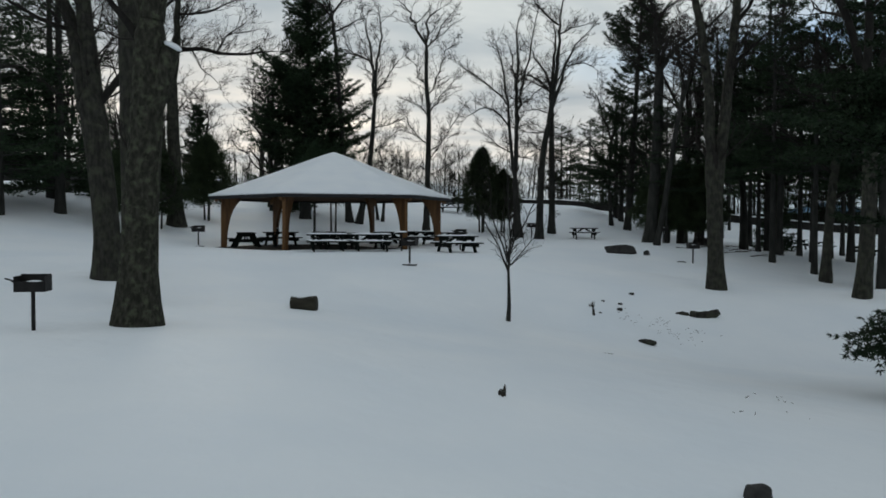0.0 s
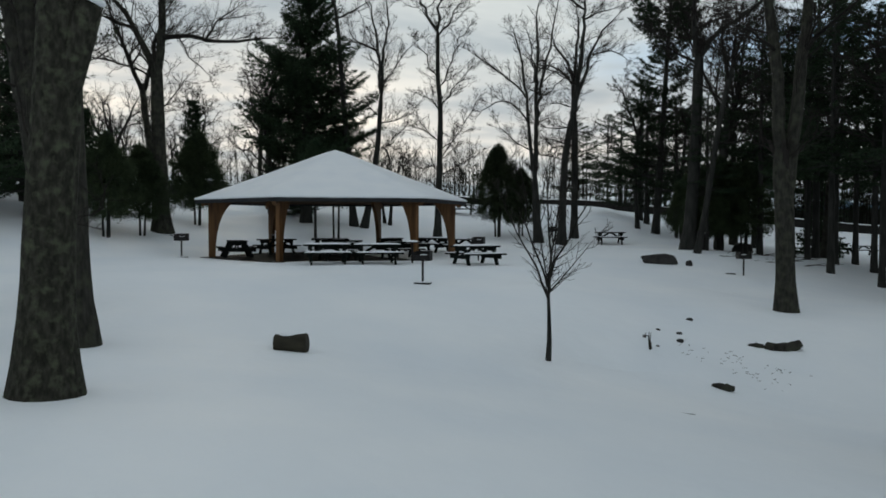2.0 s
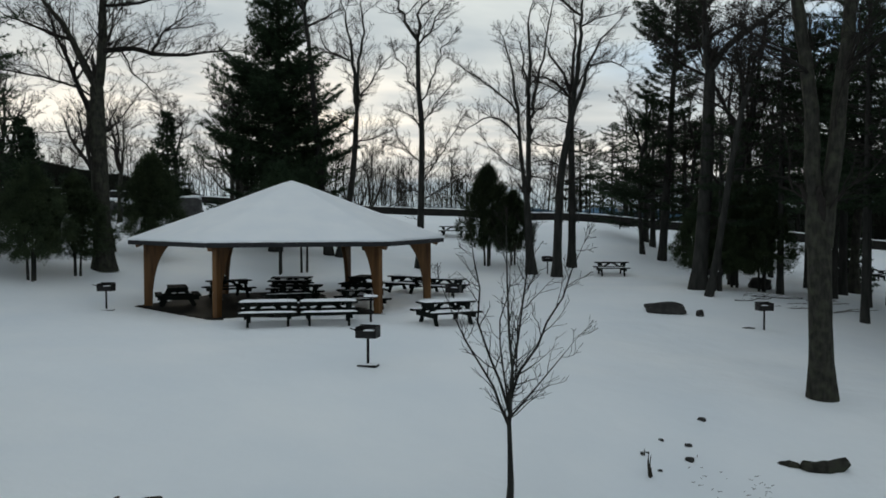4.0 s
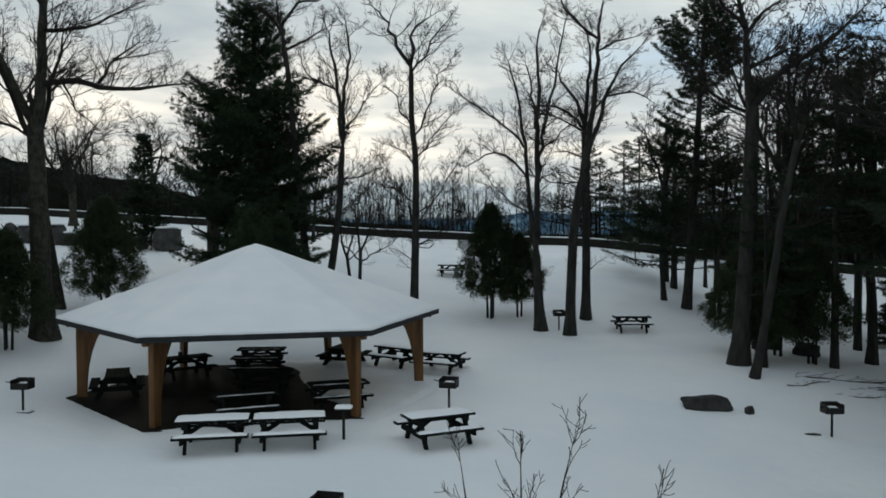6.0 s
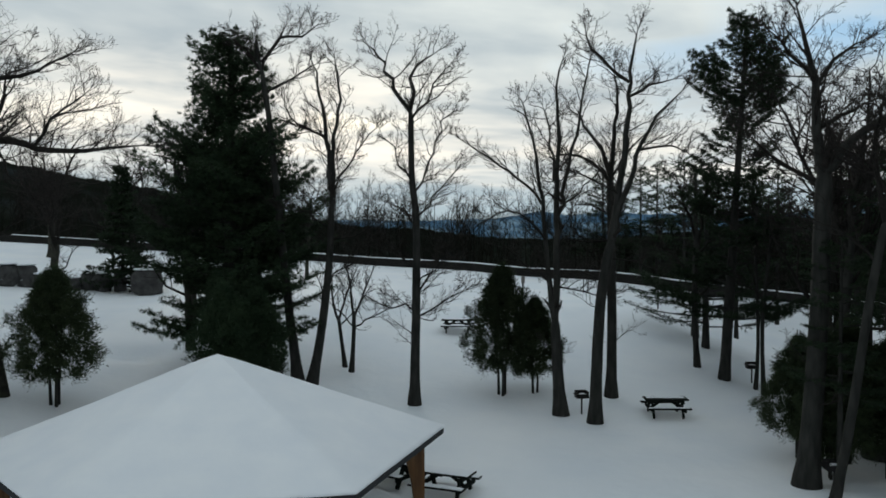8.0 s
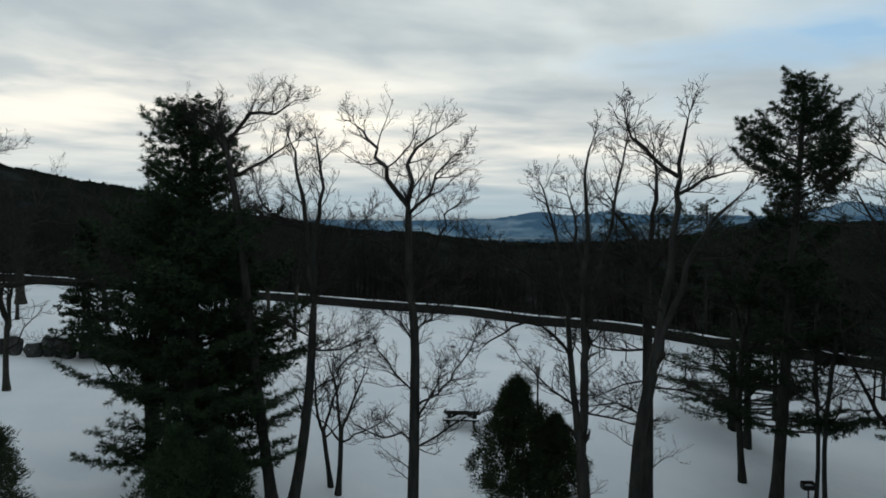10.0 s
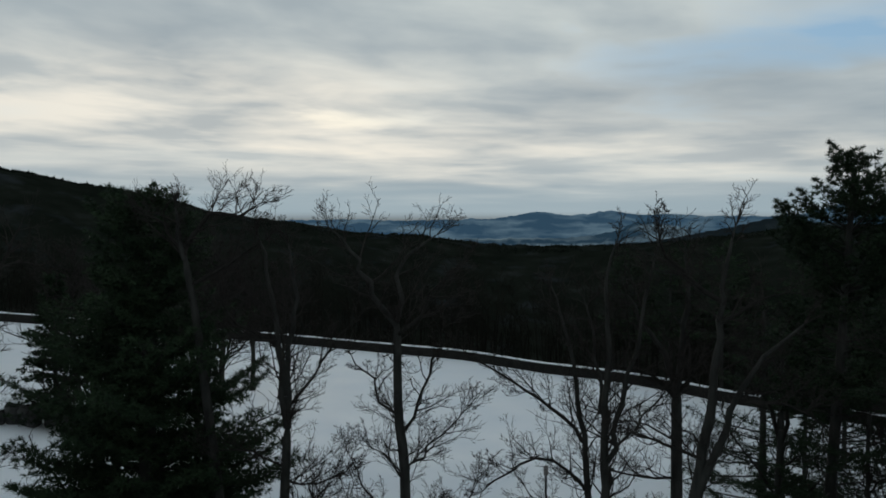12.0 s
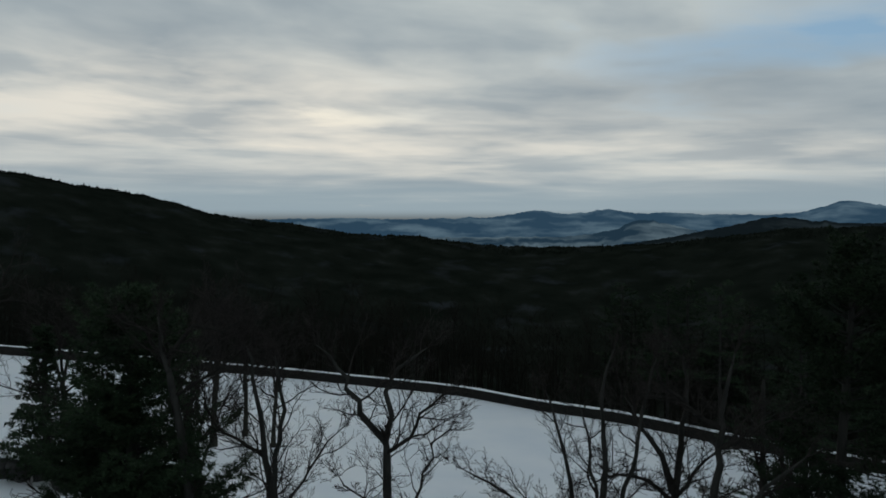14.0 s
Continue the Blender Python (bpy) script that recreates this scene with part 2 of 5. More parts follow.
# ---------------------------------------------------------------- the lie of the land
KX = np.array([-50, -24, -15, -9, -3, 2, 7, 13, 20, 40.0])
KY = np.array([-10, 14, 23, 30, 37, 46, 58, 76, 112.0])
KZ = np.array(
    [[-2.25, -0.74, -0.37, -0.26, -0.34, -0.52, -0.54, -0.24, -0.1, 0.2],
     [0.3, 0.41, 0.38, 0.32, 0.28, -0.33, -0.75, -1.18, -1.27, -0.84],
     [1.39, 0.92, 0.76, 0.32, -0.1, -0.78, -1.56, -1.88, -0.93, -1.18],
     [2.4, 1.37, 1.06, 0.97, 0.72, 0.57, -0.09, -0.31, 0.06, -1.5],
     [3.61, 2.18, 1.16, 1.08, 1.05, 0.95, 0.39, -0.25, -0.78, -1.59],
     [4.93, 3.67, 1.6, 0.64, 0.81, 0.98, 1.21, 1.18, 0.41, -1.4],
     [5.79, 4.17, 2.7, 2.33, 1.68, 1.4, 1.23, 1.18, 0.76, -0.94],
     [6.01, 4.16, 4.58, 4.89, 4.35, 3.8, 4.13, 3.91, 1.36, -0.55],
     [7.71, 6.2, 5.66, 5.2, 4.97, 4.93, 4.4, 4.5, 5.42, 5.61]])
GX, GY = np.arange(-60, 60.1, 1.0), np.arange(-20, 130.1, 1.0)


def lay_land():
    ix, iy = np.interp(GX, KX, np.arange(len(KX))), np.interp(GY, KY, np.arange(len(KY)))
    i, j = np.minimum(ix.astype(int), len(KX) - 2), np.minimum(iy.astype(int), len(KY) - 2)
    u, v = (ix - i)[None, :], (iy - j)[:, None]
    q = lambda a, b: KZ[np.ix_(j + b, i + a)]
    h = q(0, 0) * (1 - u) * (1 - v) + q(1, 0) * u * (1 - v) + q(0, 1) * (1 - u) * v + q(1, 1) * u * v
    k = np.exp(-0.5 * (np.arange(-6, 7) / 0.95) ** 2)
    k /= k.sum()
    h = np.apply_along_axis(lambda r: np.convolve(np.pad(r, 6, mode="edge"), k, "valid"), 1, h)
    return np.apply_along_axis(lambda r: np.convolve(np.pad(r, 6, mode="edge"), k, "valid"), 0, h)


GH = lay_land()


def land(x, y):
    fx, fy = min(max(x, -59.9), 59.9) + 60, min(max(y, -19.9), 129.9) + 20
    i, j = int(fx), int(fy)
    u, v = fx - i, fy - j
    return float(GH[j, i] * (1 - u) * (1 - v) + GH[j, i + 1] * u * (1 - v) + GH[j + 1, i] * (1 - u) * v + GH[j + 1, i + 1] * u * v)


# the line of the low wall at the edge of the overlook
WALL_LINE = [(-150, 118), (-43, 112.6), (-15, 110.2), (-5, 108.6), (3, 105.6), (9.5, 101.4), (17, 96.8), (25, 93.4), (40, 88), (150, 60)]


def wall_y(x):
    xs, ys = zip(*WALL_LINE)
    return float(np.mean([np.interp(x + d, xs, ys) for d in (-4, -2, 0, 2, 4)]))


PAV = (-5.716, 44.265)
PHI = 0.241


def in_hex(x, y, r):
    dx, dy = x - PAV[0], y - PAV[1]
    return max(abs(dx * math.cos(PHI + a) + dy * math.sin(PHI + a)) for a in (math.pi / 6, math.pi / 2, 5 * math.pi / 6)) - r * math.cos(math.pi / 6)


# shallow hollows and low swells in the snow: x, y, half widths, depth
HOLLOWS = [(3.6, 25.0, 1.0, 0.6, 0.26), (6.3, 26.2, 0.7, 0.5, 0.16), (7.2, 24.6, 0.6, 0.45, 0.14), (6.9, 25.6, 0.4, 0.4, 0.10), (8.1, 26.0, 0.5, 0.4, 0.10), (-1.0, 13.8, 0.5, 1.6, 0.05), (9.2, 14.5, 1.4, 0.9, 0.15), (-9.0, 30.0, 2.5, 1.2, -0.10), (3.0, 33.0, 3.0, 1.0, 0.07), (10.5, 36.5, 1.6, 0.9, 0.10), (-12.5, 66.5, 2.0, 1.2, 0.32), (-15.5, 62.0, 1.6, 1.0, 0.28), (-13.6, 63.6, 0.9, 0.7, 0.2), (-11.2, 62.2, 0.8, 0.6, 0.18), (5.0, 74.0, 4.0, 1.5, 0.2), (-2.0, 80.0, 5.0, 1.5, 0.25)]


def build_ground():
    """Snow sheet up to the foot of the wall: fine in the park, wide steps outside."""
    xs = np.concatenate([[-700, -450, -280, -180, -120, -90], np.arange(-70, -32, 2.0), np.arange(-32, 32, 0.5), np.arange(32, 71, 2.0), [90, 120, 180, 280, 450, 700]])
    ts = np.concatenate([[-500, -300, -180, -100, -60, -40], np.arange(-25, 62, 0.5), np.arange(62, 112, 1.0), [112.0]])
    verts = []
    for t in ts:
        for x in xs:
            y = t if t < 60 else 60 + (t - 60) / 52 * (wall_y(x) - 60)
            h = land(x, y) + 0.06 * noise.noise((x * 0.22, y * 0.22, 3)) + 0.018 * noise.noise((x * 0.9, y * 0.9, 8))
            for hx, hy, rx, ry, dep in HOLLOWS:
                h -= dep * math.exp(-((x - hx) / rx) ** 2 - ((y - hy) / ry) ** 2)
            d = in_hex(x, y, 6.0)
            if d < 1.5:
                k = min(1, max(0, (1.5 - d) / 1.5))
                h = h * (1 - k) + (0.955 if d < 0.2 else 1.0) * k
            verts.append((x, y, h))
    n = len(xs)
    faces = [(j * n + i, j * n + i + 1, (j + 1) * n + i + 1, (j + 1) * n + i) for j in range(len(ts) - 1) for i in range(n - 1)]
    ob = new("ground", mesh_of("ground", verts, faces, SNOW, True))
    tagged(ob, "snow-covered park lawn with soft drifts and hollows", "ground", kind="structure")


build_ground()


def build_valley():
    """The wooded slope below the wall, the valley and the ridges about it, one sheet out to the skyline."""
    ridge = [(-70, 4.6), (-45, 4.2), (-27.7, 3.1), (-24.6, 2.4), (-19.7, 1.55), (-13.7, 0.15), (-5.5, -0.8), (-0.9, -1.2), (5.6, -1.57), (11.9, -1.35), (17.3, -0.7), (20.8, -0.3), (25, -0.2), (30, -0.1), (45, 0.6), (70, 1.5)]
    bs, es = zip(*ridge)
    angs = np.radians(np.concatenate([np.arange(-78, -34, 1.0), np.arange(-34, 34, 0.2), np.arange(34, 78.1, 1.0)]))
    rings = [0, 4, 9, 14] + [14 * 1.075 ** k for k in range(1, 59)] + [1050, 1200, 1600]
    verts = []
    for a in angs:
        e = math.radians(float(np.mean([np.interp(math.degrees(a) + d, bs, es) for d in (-2, -1, 0, 1, 2)])))
        # the first ring lies along the foot of the wall
        r0 = 60.0
        for _ in range(30):
            x = 0.9 + r0 * math.sin(a)
            r0 = (wall_y(max(-150, min(150, x))) - 33) / max(0.2, math.cos(a))
            r0 = min(r0, 260)
        x0, y0 = 0.9 + r0 * math.sin(a), 33 + r0 * math.cos(a)
        z0 = land(x0, y0) - 0.1
        crest = 16.0 + 850 * math.tan(e)
        for d in rings:
            r = r0 + d
            if d < 120:
                z = z0 - 0.30 * d
            else:
                low = min(z0 - 36, crest - 45)
                k = min(1.0, (r - r0 - 120) / (850 - r0 - 120)) if r < 850 else 1
                k = k * k * (3 - 2 * k)
                z = (z0 - 36) * (1 - k) + crest * k - 40 * math.sin(math.pi * min(1, k)) * (1 - 0.4 * k)
                if r > 860:
                    z = crest - (r - 860) * 0.22
            x, y = 0.9 + r * math.sin(a), 33 + r * math.cos(a)
            if d > 30:
                z += 5.0 * noise.noise((x / 90, y / 90, 2)) * min(1, d / 300) + (1.6 * noise.noise((x / 17, y / 17, 5)) + 2.2 * abs(noise.noise((x / 7, y / 7, 9)))) * min(1, d / 200)
            verts.append((x, y, z))
    n = len(rings)
    faces = [(i * n + j, i * n + j + 1, (i + 1) * n + j + 1, (i + 1) * n + j) for i in range(len(angs) - 1) for j in range(n - 1)]
    ob = new("valley", mesh_of("valley", verts, faces, FOREST, True))
    return tagged(ob, "dark wooded valley and ridges under winter woods", "hillside", kind="structure"), verts, n


valley, VALLEY_VERTS, VALLEY_RINGS = build_valley()


def far_hills():
    """Hills across the lowland, so far off that they stand still; their blue haze is painted and glows."""
    ranges = [
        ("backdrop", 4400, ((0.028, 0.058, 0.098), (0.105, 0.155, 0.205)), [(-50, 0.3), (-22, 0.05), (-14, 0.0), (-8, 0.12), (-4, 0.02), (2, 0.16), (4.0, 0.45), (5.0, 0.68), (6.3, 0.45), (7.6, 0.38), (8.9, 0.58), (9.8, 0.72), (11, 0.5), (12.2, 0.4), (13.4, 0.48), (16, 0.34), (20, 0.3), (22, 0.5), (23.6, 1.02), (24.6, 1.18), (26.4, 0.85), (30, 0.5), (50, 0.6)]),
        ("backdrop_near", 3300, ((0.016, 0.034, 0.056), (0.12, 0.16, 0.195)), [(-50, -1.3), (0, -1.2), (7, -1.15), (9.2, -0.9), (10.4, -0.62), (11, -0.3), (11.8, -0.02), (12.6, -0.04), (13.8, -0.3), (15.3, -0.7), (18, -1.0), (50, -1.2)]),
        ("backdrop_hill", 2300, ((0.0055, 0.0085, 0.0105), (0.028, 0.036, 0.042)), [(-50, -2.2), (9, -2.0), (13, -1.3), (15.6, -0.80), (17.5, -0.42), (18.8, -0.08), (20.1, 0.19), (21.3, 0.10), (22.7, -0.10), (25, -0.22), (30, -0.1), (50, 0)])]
    for name, dist, glow_tones, prof in ranges:
        hill_range(name, dist, glow_tones, prof)


def hill_range(name, dist, glow_tones, prof):
    m = bpy.data.materials.new("hazy_hills_glow")
    m.use_nodes = True
    nt = m.node_tree
    N, L = nt.nodes.new, nt.links.new
    b = nt.nodes["Principled BSDF"]
    co = N("ShaderNodeTexCoord")
    n = N("ShaderNodeTexNoise")
    n.inputs["Scale"].default_value, n.inputs["Detail"].default_value = 0.004, 8
    mp = N("ShaderNodeMapping")
    mp.inputs["Scale"].default_value = (1, 1, 5)
    L(co.outputs["Object"], mp.inputs[0])
    L(mp.outputs[0], n.inputs["Vector"])
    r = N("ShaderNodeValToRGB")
    r.color_ramp.elements[0].position, r.color_ramp.elements[0].color = 0.45, (*glow_tones[0], 1)
    r.color_ramp.elements[1].position, r.color_ramp.elements[1].color = 0.72, (*glow_tones[1], 1)
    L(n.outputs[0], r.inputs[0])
    # near-black base: distance haze and daylight both sit in the emission colour
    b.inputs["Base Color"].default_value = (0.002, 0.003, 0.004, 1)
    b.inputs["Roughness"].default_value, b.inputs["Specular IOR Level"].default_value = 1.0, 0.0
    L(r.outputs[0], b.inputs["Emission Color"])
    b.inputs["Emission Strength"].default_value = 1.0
    bs, es = zip(*prof)
    verts, faces = [], []
    angs = np.arange(-50, 50.1, 0.12)
    for a in angs:
        e = float(np.mean([np.interp(a + d, bs, es) for d in (-0.2, 0, 0.2)])) + 0.08 * noise.noise((a * 1.1, dist, 0)) + 0.07 * noise.noise((a * 2.7, dist, 3)) + 0.03 * noise.noise((a * 6, dist, 0))
        for k in range(5):
            rr = dist - 260 * k
            h = 20 + dist * math.tan(math.radians(e)) - (k / 4) ** 1.3 * (120 + dist * math.tan(math.radians(e + 1.2)))
            h += 14 * noise.noise((a * 1.7, k * 1.4, dist)) * (k > 0)
            verts.append((0.9 + rr * math.sin(math.radians(a)), 33 + rr * math.cos(math.radians(a)), h))
    faces = [(i * 5 + j, i * 5 + j + 1, (i + 1) * 5 + j + 1, (i + 1) * 5 + j) for i in range(len(angs) - 1) for j in range(4)]
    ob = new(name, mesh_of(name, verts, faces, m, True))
    tagged(ob, "far hills with patches of snow, blue distance haze painted into their glow", "hills", kind="structure")


far_hills()

# ---------------------------------------------------------------- pavilion
ZF = 1.0          # floor of the pavilion


def hexa(r, turn=0.0):
    return [(r * math.cos(PHI + turn + k * math.pi / 3), r * math.sin(PHI + turn + k * math.pi / 3)) for k in range(6)]


def build_pavilion():
    base = thing("picnic_pavilion", "six-sided open timber pavilion with curved laminated posts and a snow-covered roof", "pavilion", pose(*PAV, ZF))
    part("slab", prism(hexa(6.1), -0.2, 0.0, "z"), SLAB, base, "dark concrete floor slab")
    re, ze, za = 6.30, 2.50, 4.80
    # roof boarding, one slope a part
    low, high = hexa(re), hexa(0.05)
    for k in range(6):
        j = (k + 1) % 6
        bm = bmesh.new()
        v = [bm.verts.new((*low[k], ze)), bm.verts.new((*low[j], ze)), bm.verts.new((*high[j], za)), bm.verts.new((*high[k], za))]
        f = bm.faces.new(v)
        ext = bmesh.ops.extrude_face_region(bm, geom=[f])
        bmesh.ops.translate(bm, verts=[g for g in ext["geom"] if isinstance(g, bmesh.types.BMVert)], vec=(0, 0, 0.09))
        bmesh.ops.recalc_face_normals(bm, faces=bm.faces)
        slope = part("roof_slope", bm, DECK, base, "dark stained roof boarding")
        a, b = Vector((*low[k], 0)), Vector((*low[j], 0))
        d = b - a
        ang = math.degrees(math.atan2(d.y, d.x))
        mid = (a + b) / 2
        part("fascia", boxed(d.length + 0.02, 0.05, 0.19, pose(mid.x, mid.y, ze + 0.015, 0, 0, ang), 0.006), FASCIA, slope, "dark painted fascia board")
        # rafter on the hip
        bm = bmesh.new()
        p, q = Vector((*low[k], ze - 0.10)) * 1.0, Vector((*high[k], za - 0.10))
        p.x, p.y = p.x * 0.96, p.y * 0.96
        dd = q - p
        m = Matrix.Translation((p + q) / 2) @ dd.to_track_quat("X", "Z").to_matrix().to_4x4()
        box(bm, dd.length, 0.16, 0.24, m)
        part("hip_rafter", bm, LAMINATE, base)
    # snow lying on the roof: a soft skin with rounded edge
    rings = [(6.33, 0.085), (6.36, 0.12), (6.33, 0.165), (6.24, 0.19), (5.6, 0.19), (4.4, 0.18), (3.2, 0.185), (2.0, 0.185), (1.0, 0.19), (0.45, 0.19), (0.15, 0.17)]
    verts = []
    n = 120
    for r, t in rings:
        for i in range(n):
            s = i / n * 6
            k, u = int(s), s - int(s)
            a, b = hexa(r)[k % 6], hexa(r)[(k + 1) % 6]
            x, y = a[0] * (1 - u) + b[0] * u, a[1] * (1 - u) + b[1] * u
            z = ze + (za - ze) * (1 - min(r, 6.3) / 6.3) + t + (0.02 * noise.noise((x * 0.8, y * 0.8, 1)) - 0.022 * min(1, r / 3) ** 2 * math.exp(-(min(u, 1 - u) * r / 0.40) ** 2) if r < 6.3 else 0.012 * noise.noise((x * 3, y * 3, 4)))
            verts.append((x, y, z))
    verts.append((0, 0, za + 0.16))
    faces = [(j * n + i, j * n + (i + 1) % n, (j + 1) * n + (i + 1) % n, (j + 1) * n + i) for j in range(len(rings) - 1) for i in range(n)]
    faces += [((len(rings) - 1) * n + i, (len(rings) - 1) * n + (i + 1) % n, len(verts) - 1) for i in range(n)]
    part("roof_snow", mesh_of("roof_snow", verts, faces, SNOW_CAP, True), None, base, "smooth unbroken layer of snow on the roof")
    # curved posts, slim at the foot, swelling inwards to the roof
    out = [(0.14, 0.0), (0.14, 2.42)]
    inn = [(-1.02, 2.42 + 0.30), (-0.86, 2.42), (-0.66, 2.18), (-0.48, 1.88), (-0.34, 1.5), (-0.24, 1.05), (-0.18, 0.6), (-0.16, 0.0)]
    me = None
    for k in range(6):
        ang = PHI + k * math.pi / 3
        if me is None:
            bm = prism(out + [(0.14, 2.46)] + inn, -0.09, 0.09)
            bmesh.ops.bevel(bm, geom=[e for e in bm.edges if abs(e.verts[0].co.y - e.verts[1].co.y) < 1e-4], offset=0.012, segments=1, affect="EDGES")
            me = bpy.data.meshes.new("post")
            bm.to_mesh(me)
            bm.free()
            me.materials.append(LAMINATE)
        ob = part("post", me, None, base, "orange-brown laminated timber post curving inwards" if k == 0 else "")
        ob.matrix_basis = pose(5.60 * math.cos(ang), 5.60 * math.sin(ang), 0, 0, 0, math.degrees(ang))
    ring = 4.95
    for k in range(6):
        a, b = Vector((*hexa(ring)[k], ze + 0.33)), Vector((*hexa(ring)[(k + 1) % 6], ze + 0.33))
        d = b - a
        part("ring_beam", boxed(d.length, 0.12, 0.2, Matrix.Translation((a + b) / 2) @ pose(0, 0, 0, 0, 0, math.degrees(math.atan2(d.y, d.x))), 0.006), DECK, base)


build_pavilion()


def floor_drift():
    """Snow blown in over the open side of the floor."""
    verts, idx, faces = [], {}, []
    n = 210
    for i in range(n + 1):
        for j in range(n + 1):
            x, y = -6.8 + 13.6 * i / n, -6.8 + 13.6 * j / n
            wx, wy = PAV[0] + x, PAV[1] + y
            c, s = math.cos(PHI), math.sin(PHI)
            lx, ly = x * c + y * s, -x * s + y * c
            edge = 1.7 + 0.45 * noise.noise((ly * 0.5, 2.0, 0)) + 0.08 * noise.noise((lx * 1.8, ly * 1.8, 5.0)) + 0.02 * noise.noise((lx * 6, ly * 6, 8.0)) - 0.12 * max(0, ly) + 0.35 * max(0, -ly - 1.2)
            front = -5.2 + 0.3 * noise.noise((lx * 0.8, 1.0, 3)) + 0.12 * noise.noise((lx * 3, ly * 3, 3)) - (1.5 if lx < -2.6 else 0)
            d = max(lx - edge, front - ly)
            if in_hex(wx, wy, 6.75) < 0 and d > 0:
                idx[i, j] = len(verts)
                verts.append((wx, wy, ZF + min(0.045, 0.004 + 0.05 * d) - 0.25 * max(0, in_hex(wx, wy, 6.35)) + 0.006 * noise.noise((wx * 2, wy * 2, 0))))
    for (i, j), a in idx.items():
        q = [idx.get(k) for k in ((i, j), (i + 1, j), (i + 1, j + 1), (i, j + 1))]
        if None not in q:
            faces.append(tuple(q))
    tagged(new("floor_drift", mesh_of("floor_drift", verts, faces, SNOW_CAP, True)), "thin snow blown in over the pavilion floor", "snow", kind="structure")


floor_drift()


# ---------------------------------------------------------------- picnic tables
def snow_strip(sx, sy, y, z, th):
    """A slab of snow with a rounded, uneven edge."""
    verts, faces, nx, ny = [], [], 18, 7
    for i in range(nx + 1):
        for j in range(ny + 1):
            u, v = i / nx * 2 - 1, j / ny * 2 - 1
            e = max(abs(u) ** 12, abs(v) ** 6)
            x, yy = u * sx / 2 * (1 + 0.012 * noise.noise((v * 3, z * 9, 1))), y + v * sy / 2 * (1 + 0.10 * noise.noise((u * 5, z * 7, y)))
            verts.append((x, yy, z + th * (1 - e) + 0.006 + 0.016 * noise.noise((x * 4, yy * 4, z)) * (1 - e)))
    faces = [(i * (ny + 1) + j, (i + 1) * (ny + 1) + j, (i + 1) * (ny + 1) + j + 1, i * (ny + 1) + j + 1) for i in range(nx) for j in range(ny)]
    return mesh_of("snow_layer", verts, faces, SNOW_CAP, True)


def build_table(snow=1):
    """snow: 0 none, 1 all over, 2 blown in along the near edges only."""
    words = ("", " under a slab of snow", " with snowy edges", " with thin snow on top")[snow]
    t = thing("picnic_table", "dark-painted wooden picnic table with attached benches" + words, "picnic table")
    L = 1.83
    for i in range(5):
        y = (i - 2) * 0.150
        part("top_board", boxed(L, 0.142, 0.06, pose(0, y, 0.72)), PAINT, t)
    for s in (-1, 1):
        for k in range(2):
            part("bench_board", boxed(L, 0.135, 0.06, pose(0, s * (0.64 + k * 0.142), 0.43)), PAINT, t)
        x = s * 0.62
        part("bench_bearer", boxed(0.07, 1.54, 0.15, pose(x + s * 0.07, 0, 0.33)), PAINT, t)
        part("top_bearer", boxed(0.07, 0.72, 0.15, pose(x + s * 0.07, 0, 0.62)), PAINT, t)
        for q in (-1, 1):
            bm = bmesh.new()
            a, b = Vector((x, q * 0.62, 0.0)), Vector((x, q * 0.24, 0.70))
            m = Matrix.Translation((a + b) / 2) @ (b - a).to_track_quat("Z", "X").to_matrix().to_4x4()
            box(bm, 0.16, 0.075, (b - a).length, m, 0.006)
            part("leg", bm, PAINT, t)
        bm = bmesh.new()
        a, b = Vector((x, 0, 0.36)), Vector((s * 0.10, 0, 0.69))
        m = Matrix.Translation((a + b) / 2) @ (b - a).to_track_quat("X", "Z").to_matrix().to_4x4()
        box(bm, (b - a).length, 0.05, 0.11, m, 0.006)
        part("brace", bm, PAINT, t)
    part("cleat", boxed(0.09, 0.72, 0.05, pose(0, 0, 0.68)), PAINT, t)
    if snow == 1:
        part("snow_layer", snow_strip(L - 0.05, 0.70, 0, 0.75, 0.045), None, t, "slab of snow on the table top")
        for s in (-1, 1):
            part("snow_layer", snow_strip(L - 0.06, 0.24, s * 0.71, 0.46, 0.04), None, t, "strip of snow on the bench")
    if snow == 3:
        part("snow_layer", snow_strip(L - 0.2, 0.34, 0.12, 0.75, 0.02), None, t, "thin snow on the table top")
        part("snow_layer", snow_strip(L - 0.1, 0.15, -0.70, 0.46, 0.025), None, t, "strip of snow on the bench")
    if snow == 2:
        part("snow_layer", snow_strip(L - 0.2, 0.06, -0.335, 0.75, 0.012), None, t, "strip of snow along the table edge")
        part("snow_layer", snow_strip(L - 0.1, 0.10, -0.755, 0.46, 0.015), None, t, "strip of snow on the bench")
    return t


